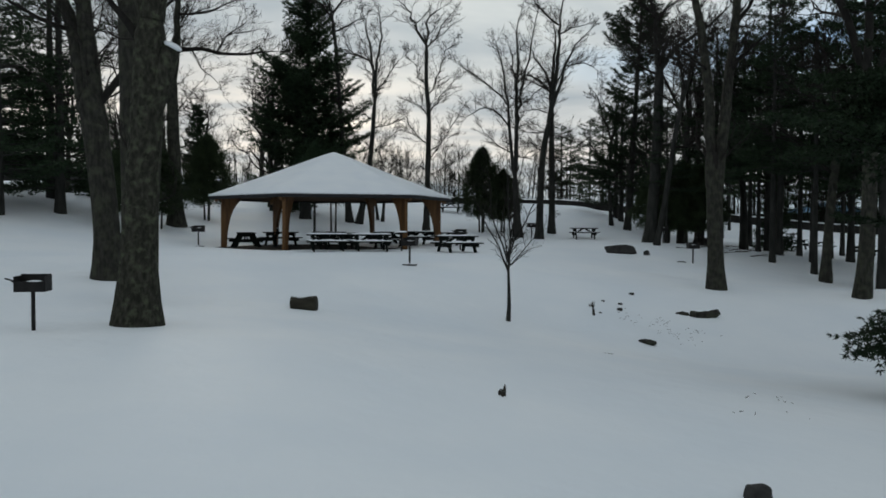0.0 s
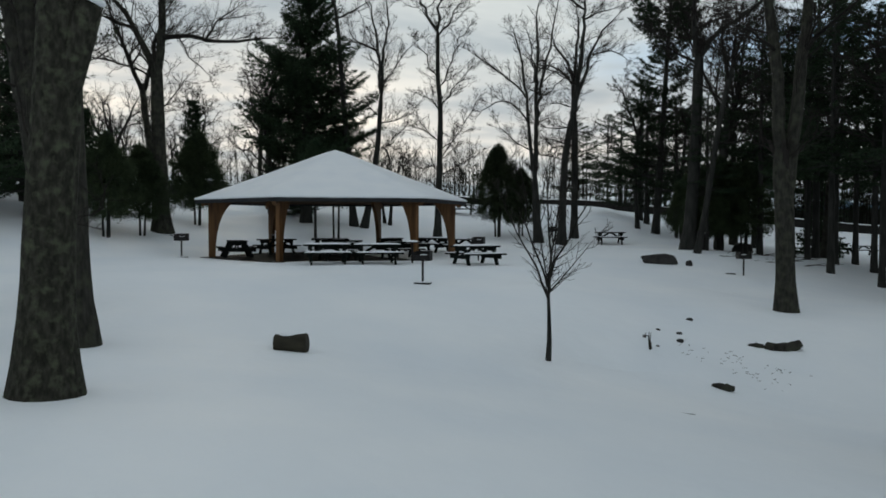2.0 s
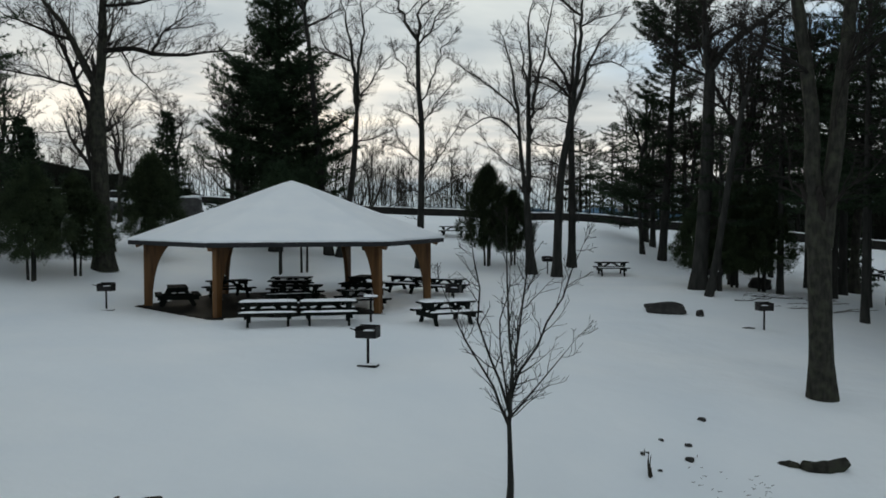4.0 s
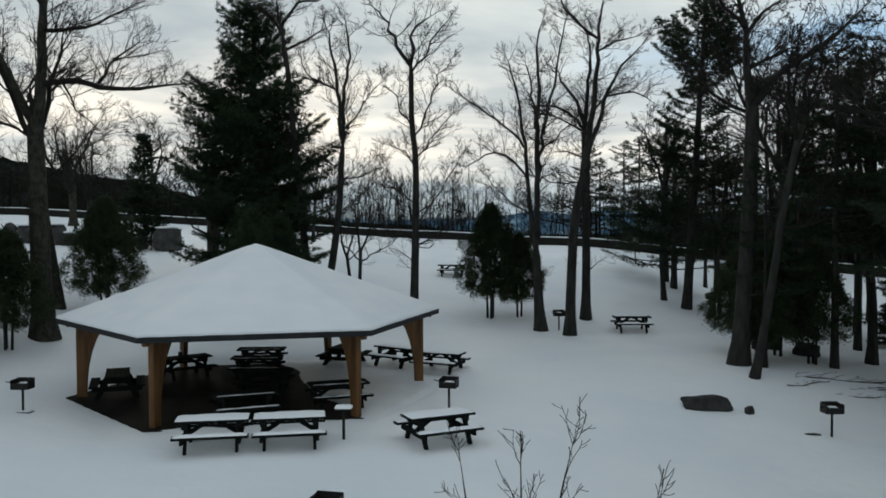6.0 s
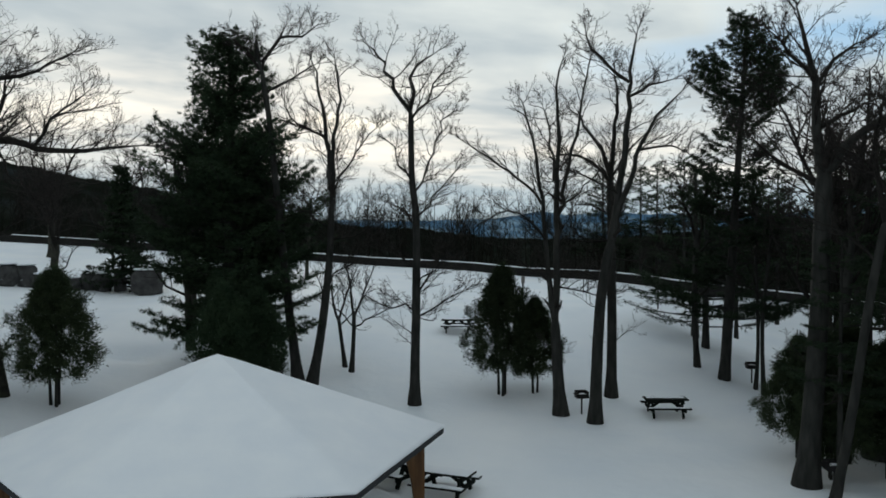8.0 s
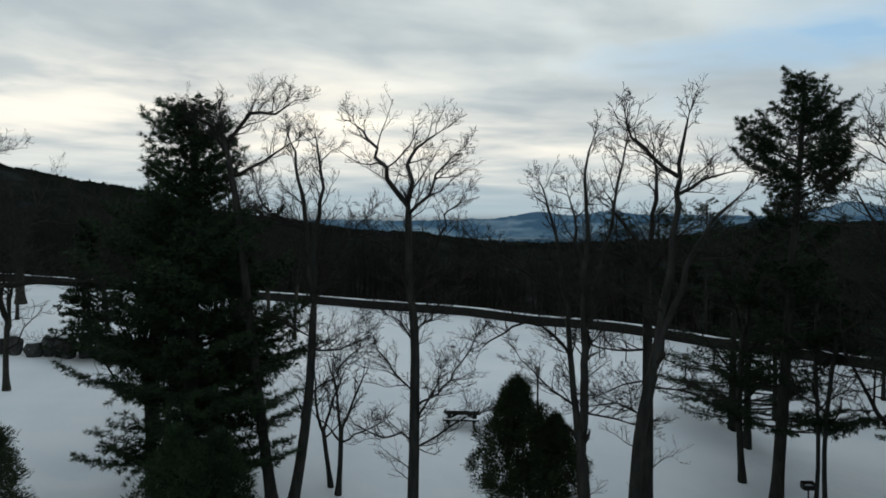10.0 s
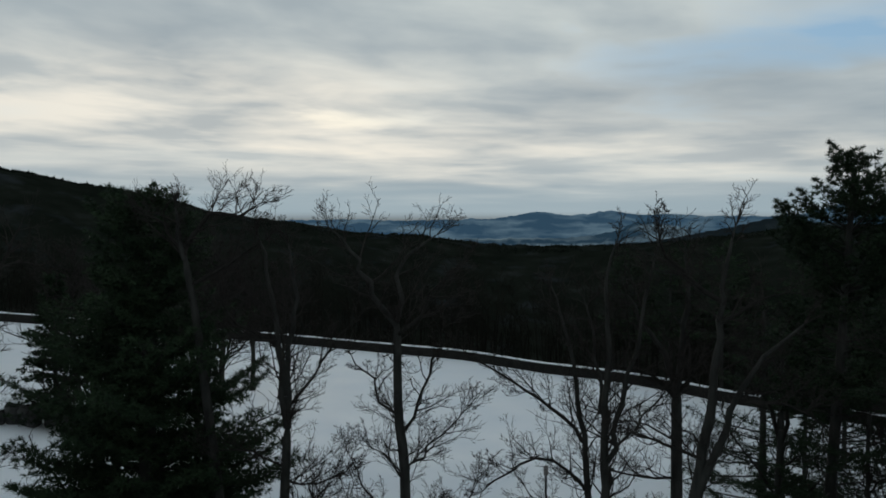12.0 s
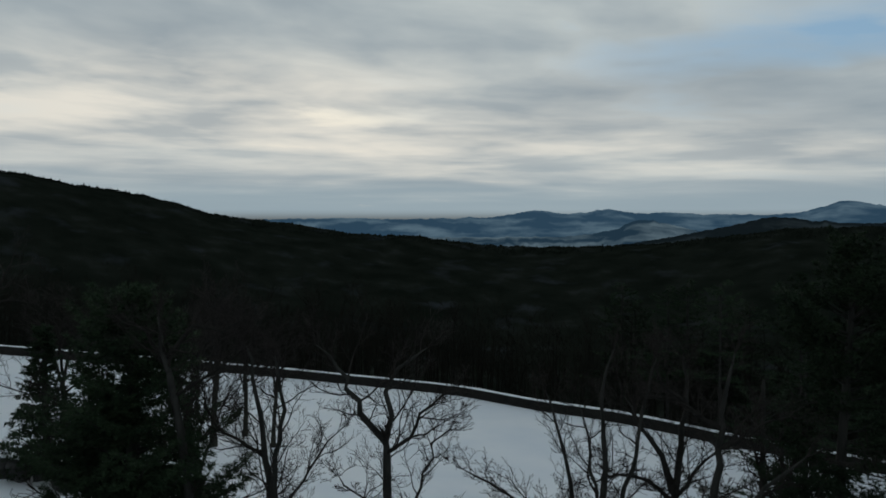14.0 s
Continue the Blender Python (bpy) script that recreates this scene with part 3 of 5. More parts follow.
def place_tables():
    # x, y, turn, snow
    rows = [(-5.02, 36.76, 11, 1), (-3.15, 37.11, 11, 1), (0.62, 37.62, 27, 1), (-1.30, 48.95, -34, 1), (0.42, 47.72, -22, 1),
            (-8.95, 46.55, 38, 0), (-6.27, 46.5, 3, 2), (-6.6, 48.6, 4, 2), (-5.35, 43.75, 2, 0), (-10.1, 43.25, 111, 0), (-5.06, 39.95, 23, 2), (-2.57, 41.6, 20, 2),
            (9.65, 57.7, 0, 3), (0.62, 70.4, -4, 3),
            (27.5, 66.0, 8, 1), (30.5, 68.0, -5, 1), (33.4, 67.0, 20, 1)]
    made = {}
    for x, y, turn, snow in rows:
        z = ZF if in_hex(x, y, 6.2) < 0 else land(x, y) - 0.02
        m = pose(x, y, z, 0, 0, turn)
        if snow not in made:
            made[snow] = build_table(snow)
            made[snow].matrix_basis = m
            tagged(made[snow], group="picnic tables")
        else:
            copy_thing(made[snow], m)
    copy_thing(made[0], pose(-3.45, 49.3, ZF, 0, 0, 76))


place_tables()


def canister():
    """A small dark can left standing on a table under the roof."""
    c = thing("canister", "small dark can with snow on it standing on a picnic table", "can", pose(-9.1, 46.45, ZF + 0.752))
    bm = bmesh.new()
    rod(bm, (0, 0, 0), (0, 0, 0.19), 0.075, 0.07, 14)
    part("can_body", bm, IRON, c)
    bm = bmesh.new()
    bmesh.ops.create_uvsphere(bm, u_segments=12, v_segments=6, radius=0.5, matrix=pose(0, 0, 0.19) @ Matrix.Diagonal((0.13, 0.13, 0.06, 1)))
    part("snow_cap", bm, SNOW_CAP, c, "cap of snow")


canister()


# ---------------------------------------------------------------- park grills
def build_grill(snow=True, plate=True):
    g = thing("park_grill", "black iron pedestal grill" + (" with snow in its firebox" if snow else ""), "grill")
    bm = bmesh.new()
    rod(bm, (0, 0, -0.1), (0, 0, 0.72), 0.035, n=10)
    part("post", bm, IRON, g)
    for name, m, s in (("firebox_floor", pose(0, 0, 0.74), (0.52, 0.40, 0.02)), ("firebox_back", pose(0, 0.19, 0.88), (0.52, 0.02, 0.30)),
                       ("firebox_side", pose(-0.255, 0, 0.87), (0.02, 0.40, 0.27)), ("firebox_side", pose(0.255, 0, 0.87), (0.02, 0.40, 0.27)), ("firebox_lip", pose(0, -0.19, 0.825), (0.52, 0.02, 0.17))):
        if name == "firebox_floor":
            firebox = part(name, boxed(*s, m, 0.004), IRON, g)
        else:
            part(name, boxed(*s, m, 0.004), IRON, firebox)
    bm = bmesh.new()
    for k in range(9):
        rod(bm, (-0.24 + k * 0.06, -0.18, 0.90), (-0.24 + k * 0.06, 0.18, 0.90), 0.008, n=5)
    rod(bm, (-0.36, 0.0, 0.90), (0.25, 0.0, 0.90), 0.012, n=6)
    grate = part("grate", bm, IRON, g)
    bm = bmesh.new()
    rod(bm, (-0.27, -0.12, 0.92), (-0.42, -0.16, 0.97), 0.014, n=6)
    part("grate_handle", bm, IRON, grate)
    if plate:
        part("foot_plate", boxed(0.5, 0.3, 0.05, pose(0, 0, 0.025), 0.006), IRON, g)
        part("plate_snow", snow_strip(0.49, 0.26, 0.02, 0.05, 0.03), None, g, "snow on the foot plate")
    if snow:
        bm = bmesh.new()
        bmesh.ops.create_uvsphere(bm, u_segments=14, v_segments=8, radius=0.5, matrix=pose(0.02, 0.04, 0.865) @ Matrix.Diagonal((0.40, 0.26, 0.12, 1)))
        part("snow_heap", bm, SNOW_CAP, g, "heap of snow")
    return g


def build_plate_grill():
    g = thing("pedestal_stand", "flat-topped iron pedestal under a slab of snow", "stand")
    bm = bmesh.new()
    rod(bm, (0, 0, -0.1), (0, 0, 0.80), 0.04, n=10)
    part("post", bm, IRON, g)
    part("plate", boxed(0.46, 0.42, 0.035, pose(0, 0, 0.815), 0.008), IRON, g)
    part("snow_cap", snow_strip(0.45, 0.41, 0, 0.833, 0.06), None, g, "slab of snow on the plate")
    return g


grill = build_grill()
tagged(grill, group="park grills")
for i, (x, y, turn) in enumerate([(-1.22, 30.95, -12), (-7.3, 15.0, 8), (-11.66, 40.2, 0), (12.0, 40.45, 5), (12.4, 47.5, 0), (6.05, 57.6, 10), (0.85, 41.2, -14), (15.1, 63.0, 0)]):
    m = pose(x, y, land(x, y) - 0.02, 0, 0, turn)
    if i == 0:
        grill.matrix_basis = m
    elif i == 2:
        copy_thing(grill, m)
    elif i == 1:
        bare_grill = build_grill(plate=False)
        bare_grill.matrix_basis = m
        tagged(bare_grill, group="park grills")
    else:
        copy_thing(bare_grill, m)
stand = build_plate_grill()
stand.matrix_basis = pose(-1.84, 37.6, land(-1.84, 37.6))


# ---------------------------------------------------------------- trees
class Tubes:
    """Collects tapered tubes into one mesh."""

    def __init__(self):
        self.v, self.f = [], []

    def add(self, pts, rad, n):
        base = len(self.v)
        for i, p in enumerate(pts):
            d = (pts[min(i + 1, len(pts) - 1)] - pts[max(i - 1, 0)]).normalized()
            s = d.cross(Vector((0.31, 0.95, 0.05)) if abs(d.y) < 0.9 else Vector((1, 0, 0))).normalized()
            t = d.cross(s)
            for k in range(n):
                a = 2 * math.pi * k / n
                self.v.append(p + (s * math.cos(a) + t * math.sin(a)) * rad[i])
        for i in range(len(pts) - 1):
            for k in range(n):
                a, b = base + i * n + k, base + i * n + (k + 1) % n
                self.f.append((a, b, b + n, a + n))
        if n > 3:
            self.f.append(tuple(base + (len(pts) - 1) * n + k for k in range(n)))

    def mesh(self, name, mat):
        return mesh_of(name, self.v, self.f, mat, True)


def turned(d, angle, rng):
    """d bent by an angle (radians) towards a random side."""
    s = d.orthogonal().normalized()
    s.rotate(Matrix.Rotation(rng.uniform(0, 2 * math.pi), 3, d))
    return (d * math.cos(angle) + s * math.sin(angle)).normalized()


def shoot(tubes, p, d, length, r, level, rng, style):
    """One crooked branch and all that grows on it. tubes: by level, wood and twigs."""
    wander, lift, kids, deepest = style["wander"], style["lift"], style["kids"], style["deepest"]
    nseg = (10, 7, 5, 3, 2)[min(level, 4)]
    home = d.copy()
    pts, rad, dirs = [p], [r], [d]
    for i in range(nseg):
        kink = wander * (1.9 if rng.random() < 0.3 else 0.9)
        d = (d * 0.62 + home * 0.38 + Vector((rng.gauss(0, kink), rng.gauss(0, kink), rng.gauss(0, kink) + lift * (1 + 2 * i / nseg)))).normalized()
        p = p + d * (length / nseg)
        pts.append(p)
        dirs.append(d)
        rad.append(max(r * (1 - 0.82 * ((i + 1) / nseg) ** (1.6 if level == 0 else 0.95)), style["thin"]))
    (tubes[0] if level == style["root"] else tubes[1]).add(pts, rad, (8, 6, 4, 3, 3)[min(level, 4)])
    if level >= deepest:
        return
    n = kids[min(level, len(kids) - 1)]
    for k in range(n):
        u = style.get("from", 0.25) + (1 - style.get("from", 0.25)) * (k + rng.uniform(0.1, 0.9)) / n if level == 0 else 0.2 + 0.8 * (k + rng.uniform(0.1, 0.9)) / n
        i = min(int(u * nseg), nseg - 1)
        q = pts[i].lerp(pts[i + 1], u * nseg - i)
        rr = rad[i] * rng.uniform(0.42, 0.66)
        dd = turned(dirs[i + 1], radians(rng.uniform(30, 66)), rng)
        if dd.z < -0.25:
            dd = Vector((dd.x, dd.y, -dd.z * 0.6)).normalized()
        shoot(tubes, q, dd, length * rng.uniform(0.26, 0.56) * (1.2 - 0.5 * u), max(min(rr, 0.024 * length), style["thin"]), level + 1, rng, style)


SLIM = dict(wander=0.17, lift=0.05, kids=(12, 6, 5, 3), deepest=4, thin=0.0085)
WIDE = dict(wander=0.21, lift=0.035, kids=(11, 6, 5, 3), deepest=4, thin=0.009)


def trunk_tube(t, path, r, flare=0.5, n=14, seed=0.0):
    """The bole along its path, with root flare and a lumpy girth."""
    base = len(t.v)
    pts, zs = [], []
    for a, b in zip(path[:-1], path[1:]):
        k = max(2, int((b - a).length / 0.5))
        for i in range(k):
            pts.append(a.lerp(b, i / k))
    pts.append(path[-1])
    total = (pts[-1] - pts[0]).length
    rad = []
    for p in pts:
        h = (p - pts[0]).length
        rad.append(r * (1 - 0.17 * h / max(total, 8)) * (1 + flare * math.exp(-max(h - 0.25, 0) / 0.45)))
    t.add(pts, rad, n)
    for i, p in enumerate(pts):
        for k in range(n):
            v = t.v[base + i * n + k]
            o = v - p
            h = (p - pts[0]).length
            w = 1 + 0.07 * noise.noise((k * 0.9, h * 0.5, seed)) + 0.16 * math.exp(-h / 0.35) * noise.noise((k * 1.7, 0.3, seed + 5))
            t.v[base + i * n + k] = p + o * w
    return pts, rad


def limb(ob, p, d, length, r, level, rng, style, name="limb"):
    wood, twig = Tubes(), Tubes()
    shoot((wood, twig), p, d, length, r, level, rng, {**style, "root": level})
    arm = part(name, wood.mesh(name, LIMB), None, ob)
    if twig.v:
        tagged(part("twig_spray", twig.mesh("twig_spray", TWIG), None, arm), "fine bare twigs", kind="stuff")


def bare_tree(name, label, x, y, height, r, seed, lean=(0, 0), fork=None, stems=1, clear=0.5, limbs=9, limb_len=0.28, style=SLIM, extra=(), bark=None, sink=0.1, angle=(25, 52), spread=0.34, facing=0.4, flare=0.5):
    """A leafless tree. fork: the height at which the bole parts into stems; clear: share of the height free of limbs; extra: (height, direction, length, radius) of single limbs."""
    rng = random.Random(seed)
    z = land(x, y) - sink
    ob = thing(name, label, "tree", pose(x, y, z))
    bole = Tubes()
    top = Vector((lean[0], lean[1], height))
    bend = lambda h: Vector((lean[0] * (h / height) ** 1.2 + 0.10 * math.sin(h * 0.6 + seed), lean[1] * (h / height) + 0.10 * math.cos(h * 0.5 + seed * 2), h))
    end = fork if fork else height * 0.93
    o = bend(0)
    pts, rad = trunk_tube(bole, [bend(end * i / 8) - o for i in range(9)], r, flare, seed=seed)
    if fork:
        for s in range(stems):
            a = 2 * math.pi * s / stems + rng.uniform(-0.3, 0.3) + facing
            lay = spread * rng.uniform(0.7, 1.2)
            d = Vector((math.cos(a) * lay, math.sin(a) * lay * 0.6, 1)).normalized()
            limb(ob, pts[-2] - Vector((0, 0, 0.1)), d, (height - fork) * rng.uniform(0.88, 1.0), rad[-1] * (0.76 if stems < 3 else 0.64), 0, rng, {**style, "wander": style["wander"] * 0.62}, "stem")
    for k in range(limbs):
        u = clear + (1 - clear) * (k + rng.uniform(0, 1)) / limbs
        h = height * u
        if h >= end:
            if fork:
                continue
            h = end * 0.985
        i = min(int(h / end * (len(pts) - 1)), len(pts) - 2)
        a = k * 2.4 + rng.uniform(-0.5, 0.5)
        el = radians(rng.uniform(*angle)) * (0.75 + 0.5 * u)
        d = Vector((math.cos(a) * math.cos(el), math.sin(a) * math.cos(el), math.sin(el)))
        ln = height * limb_len * (1.25 - 0.75 * (u - clear) / max(0.05, 1 - clear)) * rng.uniform(0.8, 1.15)
        limb(ob, pts[i], d, ln, min(rad[i] * 0.5, 0.014 * ln + 0.012), 1, rng, {**style, "kids": (0, 8, 5, 3)})
    for h, d, ln, rr in extra:
        i = min(int(h / end * (len(pts) - 1)), len(pts) - 2)
        limb(ob, pts[i], Vector(d).normalized(), ln, rr, 0, rng, {**style, "lift": 0.012, "wander": style["wander"] * 0.8})
    part("trunk", bole.mesh("trunk", bark or BARK), None, ob)
    return ob


def blades(name, org, dirs, length, width, mat, seed=0):
    """Needle sprays: one slim leaf-shaped triangle each."""
    g = np.random.default_rng(seed)
    org, dirs = np.asarray(org, float), np.asarray(dirs, float)
    n = len(org)
    dirs /= np.linalg.norm(dirs, axis=1)[:, None] + 1e-9
    side = np.cross(dirs, g.normal(size=(n, 3)) * 0.6 + np.array([0, 0, 1.0]))
    side /= np.linalg.norm(side, axis=1)[:, None] + 1e-9
    w = (np.asarray(width) * g.uniform(0.6, 1.3, n))[:, None]
    ln = (np.asarray(length) * g.uniform(0.6, 1.25, n))[:, None]
    v = np.stack([org - side * w / 2 + dirs * ln * 0.15, org + side * w / 2 + dirs * ln * 0.15, org + dirs * ln], 1).reshape(-1, 3)
    me = bpy.data.meshes.new(name)
    me.vertices.add(3 * n)
    me.vertices.foreach_set("co", v.ravel())
    me.loops.add(3 * n)
    me.loops.foreach_set("vertex_index", np.arange(3 * n))
    me.polygons.add(n)
    me.polygons.foreach_set("loop_start", np.arange(0, 3 * n, 3))
    me.update(calc_edges=True)
    me.materials.append(mat)
    return me


def conifer(name, label, height, r, seed, reach, low, droop=-0.12, step=0.42, per=6, profile=None, tuft=5, blade=(0.34, 0.055), sweep=0.12, gaps=0.0, lean=(0, 0), dense=4.0, bare=0.15, single=()):
    """An evergreen: bole, whorls of boughs, each with side sprays of needles. reach: the longest bough; low: where the boughs begin."""
    rng = random.Random(seed)
    g = np.random.default_rng(seed)
    ob = thing(name, label, "tree")
    bole, wood = Tubes(), Tubes()
    at = lambda h: Vector((lean[0] * h / height, lean[1] * h / height, h))
    trunk_tube(bole, [at(0), at(height * 0.5), at(height * 0.97)], r, 0.35, 10, seed)
    for i in range(len(bole.v)):     # slim towards the tip
        v = bole.v[i]
        c = at(max(0, v.z))
        k = 1 - 0.75 * max(0, v.z / height - 0.2)
        bole.v[i] = Vector((c.x + (v.x - c.x) * k, c.y + (v.y - c.y) * k, v.z))
    prof = profile or (lambda u: (1 - u) ** 0.8)
    org, dirs = [], []

    def bough(h, a, ln, up, droops=0.0):
        p = at(h)
        d = Vector((math.cos(a), math.sin(a), up)).normalized()
        pts, rad = [p], [max(0.012, 0.012 + ln * 0.009)]
        nseg = 4
        for s in range(nseg):
            d = (d + Vector((rng.gauss(0, 0.07), rng.gauss(0, 0.07), (sweep - droops) * (s / nseg)))).normalized()
            p = p + d * (ln / nseg)
            pts.append(p)
            rad.append(rad[0] * (1 - 0.8 * (s + 1) / nseg))
        wood.add(pts, rad, 4)
        m = max(3, int(ln * dense))
        for q in range(m):
            w = bare + (1 - bare) * (q + rng.random()) / m
            i = min(int(w * nseg), nseg - 1)
            c = pts[i].lerp(pts[i + 1], w * nseg - i)
            dd = (pts[i + 1] - pts[i]).normalized()
            sd = dd.cross(Vector((0, 0, 1))).normalized() * (1 if q % 2 else -1)
            span = ln * 0.42 * (1.12 - w) + 0.15
            sub = (sd * 0.8 + dd * 0.7 + Vector((0, 0, rng.gauss(-0.05, 0.12)))).normalized()
            kn = max(2, int(span / 0.24))
            for e in range(kn):
                tip = c + sub * span * (e + rng.random()) / kn
                for f in range(tuft):
                    org.append(tip)
                    dirs.append(sub * 0.55 + Vector((rng.gauss(0, 0.6), rng.gauss(0, 0.6), rng.gauss(0.08, 0.38))))

    h = low
    while h < height * 0.985:
        u = (h - low) / (height - low)
        for k in range(per):
            if rng.random() < (gaps(u) if callable(gaps) else gaps):
                continue
            bough(h + rng.uniform(-step / 2, step / 2), rng.uniform(0, 2 * math.pi), max(0.25, reach * prof(u) * rng.uniform(0.55, 1.15)), droop + 0.5 * u + rng.uniform(-0.08, 0.08))
        h += step
    for h, a, ln, up in single:
        bough(h, radians(a), ln, up, 0.2)
    part("trunk", bole.mesh("trunk", BARK_FAR), None, ob)
    part("bough_wood", wood.mesh("bough_wood", BARK_FAR), None, ob)
    part("crown", blades("crown", [tuple(v) for v in org], [tuple(v) for v in dirs], blade[0], blade[1], NEEDLE, seed), None, ob, "dense dark green needles")
    return ob


def cedar(seed, height=5.75, width=1.6, low=1.2, stems=3, count=62000, foliage=None):
    """A clipped-looking evergreen: a few bare stems and an egg of dense upright sprays."""
    rng = random.Random(seed)
    g = np.random.default_rng(seed)
    ob = thing("cedar_tree", "small dark evergreen with several bare stems below a dense egg-shaped crown", "tree")
    org, dirs = [], []
    for s in range(stems):
        t = Tubes()
        a = 2 * math.pi * s / stems + seed
        b = Vector((0.16 * math.cos(a), 0.16 * math.sin(a), -0.1))
        t.add([b, b + Vector((0.03 * math.cos(a), 0.03 * math.sin(a), low)), b + Vector((0.25 * math.cos(a), 0.25 * math.sin(a), height * 0.7))], [0.07, 0.055, 0.02], 7)
        part("stem", t.mesh("stem", BARK_FAR), None, ob)
    knots = []
    for k in range(820):
        u = rng.random() ** 0.9
        a = rng.uniform(0, 2 * math.pi)
        lobe = 1 + 0.42 * noise.noise((math.cos(a) * 1.3, math.sin(a) * 1.3, u * 3 + seed)) + 0.36 * noise.noise((math.cos(a) * 3.2, math.sin(a) * 3.2, u * 8 + seed))
        rr = width * float(np.interp(u, (0, 0.08, 0.2, 0.35, 0.55, 0.75, 0.9, 1.0), (0.46, 0.82, 1.0, 0.98, 0.80, 0.53, 0.27, 0.05))) * lobe
        rr *= rng.uniform(0.78, 1.06) if k % 5 < 3 else rng.uniform(0.1, 0.8)
        kn = Vector((rr * math.cos(a), rr * math.sin(a), low + (height - low) * u + rng.gauss(0, 0.06)))
        if noise.noise(kn * 1.5 + Vector((seed, 0, 0))) > -0.30:
            knots.append(tuple(kn))
    knots = np.array(knots)
    idx = g.integers(0, len(knots), count)
    off = g.normal(size=(count, 3)) * np.array([0.10, 0.10, 0.13])
    org = knots[idx] + off
    out = org * np.array([1, 1, 0])
    dirs = off * 1.6 + out * 0.25 + np.array([0, 0, 0.30]) + g.normal(size=(count, 3)) * 0.12
    part("crown", blades("crown", org, dirs, 0.125, 0.042, foliage or CEDAR, seed), None, ob, "dense dark green sprays")
    return ob


def place(ob, x, y, turn=0, s=1.0, sink=0.05):
    ob.matrix_basis = pose(x, y, land(x, y) - sink, 0, 0, turn) @ Matrix.Diagonal((s, s, s, 1))
    return ob


def again(ob, x, y, turn=0, s=1.0, sz=None, sink=0.05):
    c = copy_thing(ob, Matrix())
    c.matrix_basis = pose(x, y, land(x, y) - sink, 0, 0, turn) @ Matrix.Diagonal((s, s, sz or s, 1))
    return c


def bent(pts, rng, jag=0.05):
    """A smooth crooked line through a few bends."""
    pts = [Vector(p) for p in pts]
    ext = [pts[0] * 2 - pts[1]] + pts + [pts[-1] * 2 - pts[-2]]
    line = []
    for i in range(1, len(ext) - 2):
        a, b, c, d = ext[i - 1:i + 3]
        n = max(2, int((c - b).length / 0.45))
        for k in range(n):
            t = k / n
            line.append(0.5 * (2 * b + (c - a) * t + (2 * a - 5 * b + 4 * c - d) * t * t + (3 * b - 3 * c + d - a) * t ** 3))
    line.append(pts[-1])
    return [p + Vector((rng.gauss(0, jag), rng.gauss(0, jag), 0)) * (0 if i == 0 else 1) for i, p in enumerate(line)]


TWIGGY = dict(wander=0.16, lift=0.05, kids=(0, 7, 5), deepest=3, thin=0.0048, root=-1)


def grown_tree(name, label, x, y, stems, arms=(), shoots=9, seed=1, clear=0.35, reach=2.6, bark=None, sink=0.1, style=TWIGGY, lean=(0.0, 0.0, 0.0)):
    """A leafless tree with its own habit. stems: (radius below, radius above, bends); the first is the bole. arms: limbs in the same terms. lean: how far the whole tree is shifted at 15 m. shoots: side branches on each metre of crown."""
    rng = random.Random(seed)
    z = land(x, y) - sink
    ob = thing(name, label, "tree", pose(x, y, z))
    top = max(p[2] for _, _, pts in stems for p in pts)
    for k, (r0, r1, pts) in enumerate([*stems, *arms]):
        arm = k >= len(stems)
        line = [p + Vector(lean) * max(0, p.z / 15) for p in bent(pts, rng, min(1, top / 12) * max(0.015, min(0.085, 0.10 - 0.42 * r0)) * (1.0 if k else 0.3))]
        rad = [r1 + (r0 - r1) * (1 - i / (len(line) - 1)) ** (0.8 if k else 1.0) for i in range(len(line))]
        t = Tubes()
        if k == 0:
            rad = [r * (1 + 0.5 * math.exp(-max(p.z - 0.25, 0) / 0.45)) for r, p in zip(rad, line)]
        rad[-1] *= 0.6
        t.add(line, rad, 14 if k == 0 else 8)
        wood = part("trunk" if k == 0 else "limb" if arm else "stem", t.mesh("trunk" if k == 0 else "limb", (bark or BARK_FAR) if not arm else LIMB), None, ob)
        spray = Tubes()
        length = sum((b - a).length for a, b in zip(line[:-1], line[1:]))
        n = int(shoots * length * (2.0 if arm else 1.35) / 3)
        for q in range(n):
            i = min(int((q + rng.random()) / n * (len(line) - 1)), len(line) - 2)
            p, d = line[i].lerp(line[i + 1], rng.random()), (line[i + 1] - line[i]).normalized()
            u = p.z / top
            if u < clear and not arm:
                if rng.random() > 0.25 or u < 0.16:
                    continue
            tip = i / (len(line) - 1)
            dd = turned(d, radians(rng.uniform(28, 62)), rng)
            if dd.z < 0.05:
                dd = Vector((dd.x, dd.y, abs(dd.z) * 0.5 + 0.1)).normalized()
            ln = reach * rng.uniform(0.45, 1.25) * (1.0 - 0.55 * tip) * (0.8 if arm else 1.0)
            shoot((spray, spray), p, dd, ln, min(rad[i] * 0.55, 0.012 * ln + 0.006), 1, rng, style)
        # the end of each stem runs out into a fan of fine branches
        for q in range(3):
            dd = turned((line[-1] - line[-3]).normalized(), radians(rng.uniform(6, 38)), rng)
            shoot((spray, spray), line[-1], dd, reach * rng.uniform(0.22, 0.45), max(r1 * 0.7, 0.005), 1, rng, style)
        tagged(part("twig_spray", spray.mesh("twig_spray", TWIG), None, wood), "fine bare twigs", kind="stuff")
    return ob


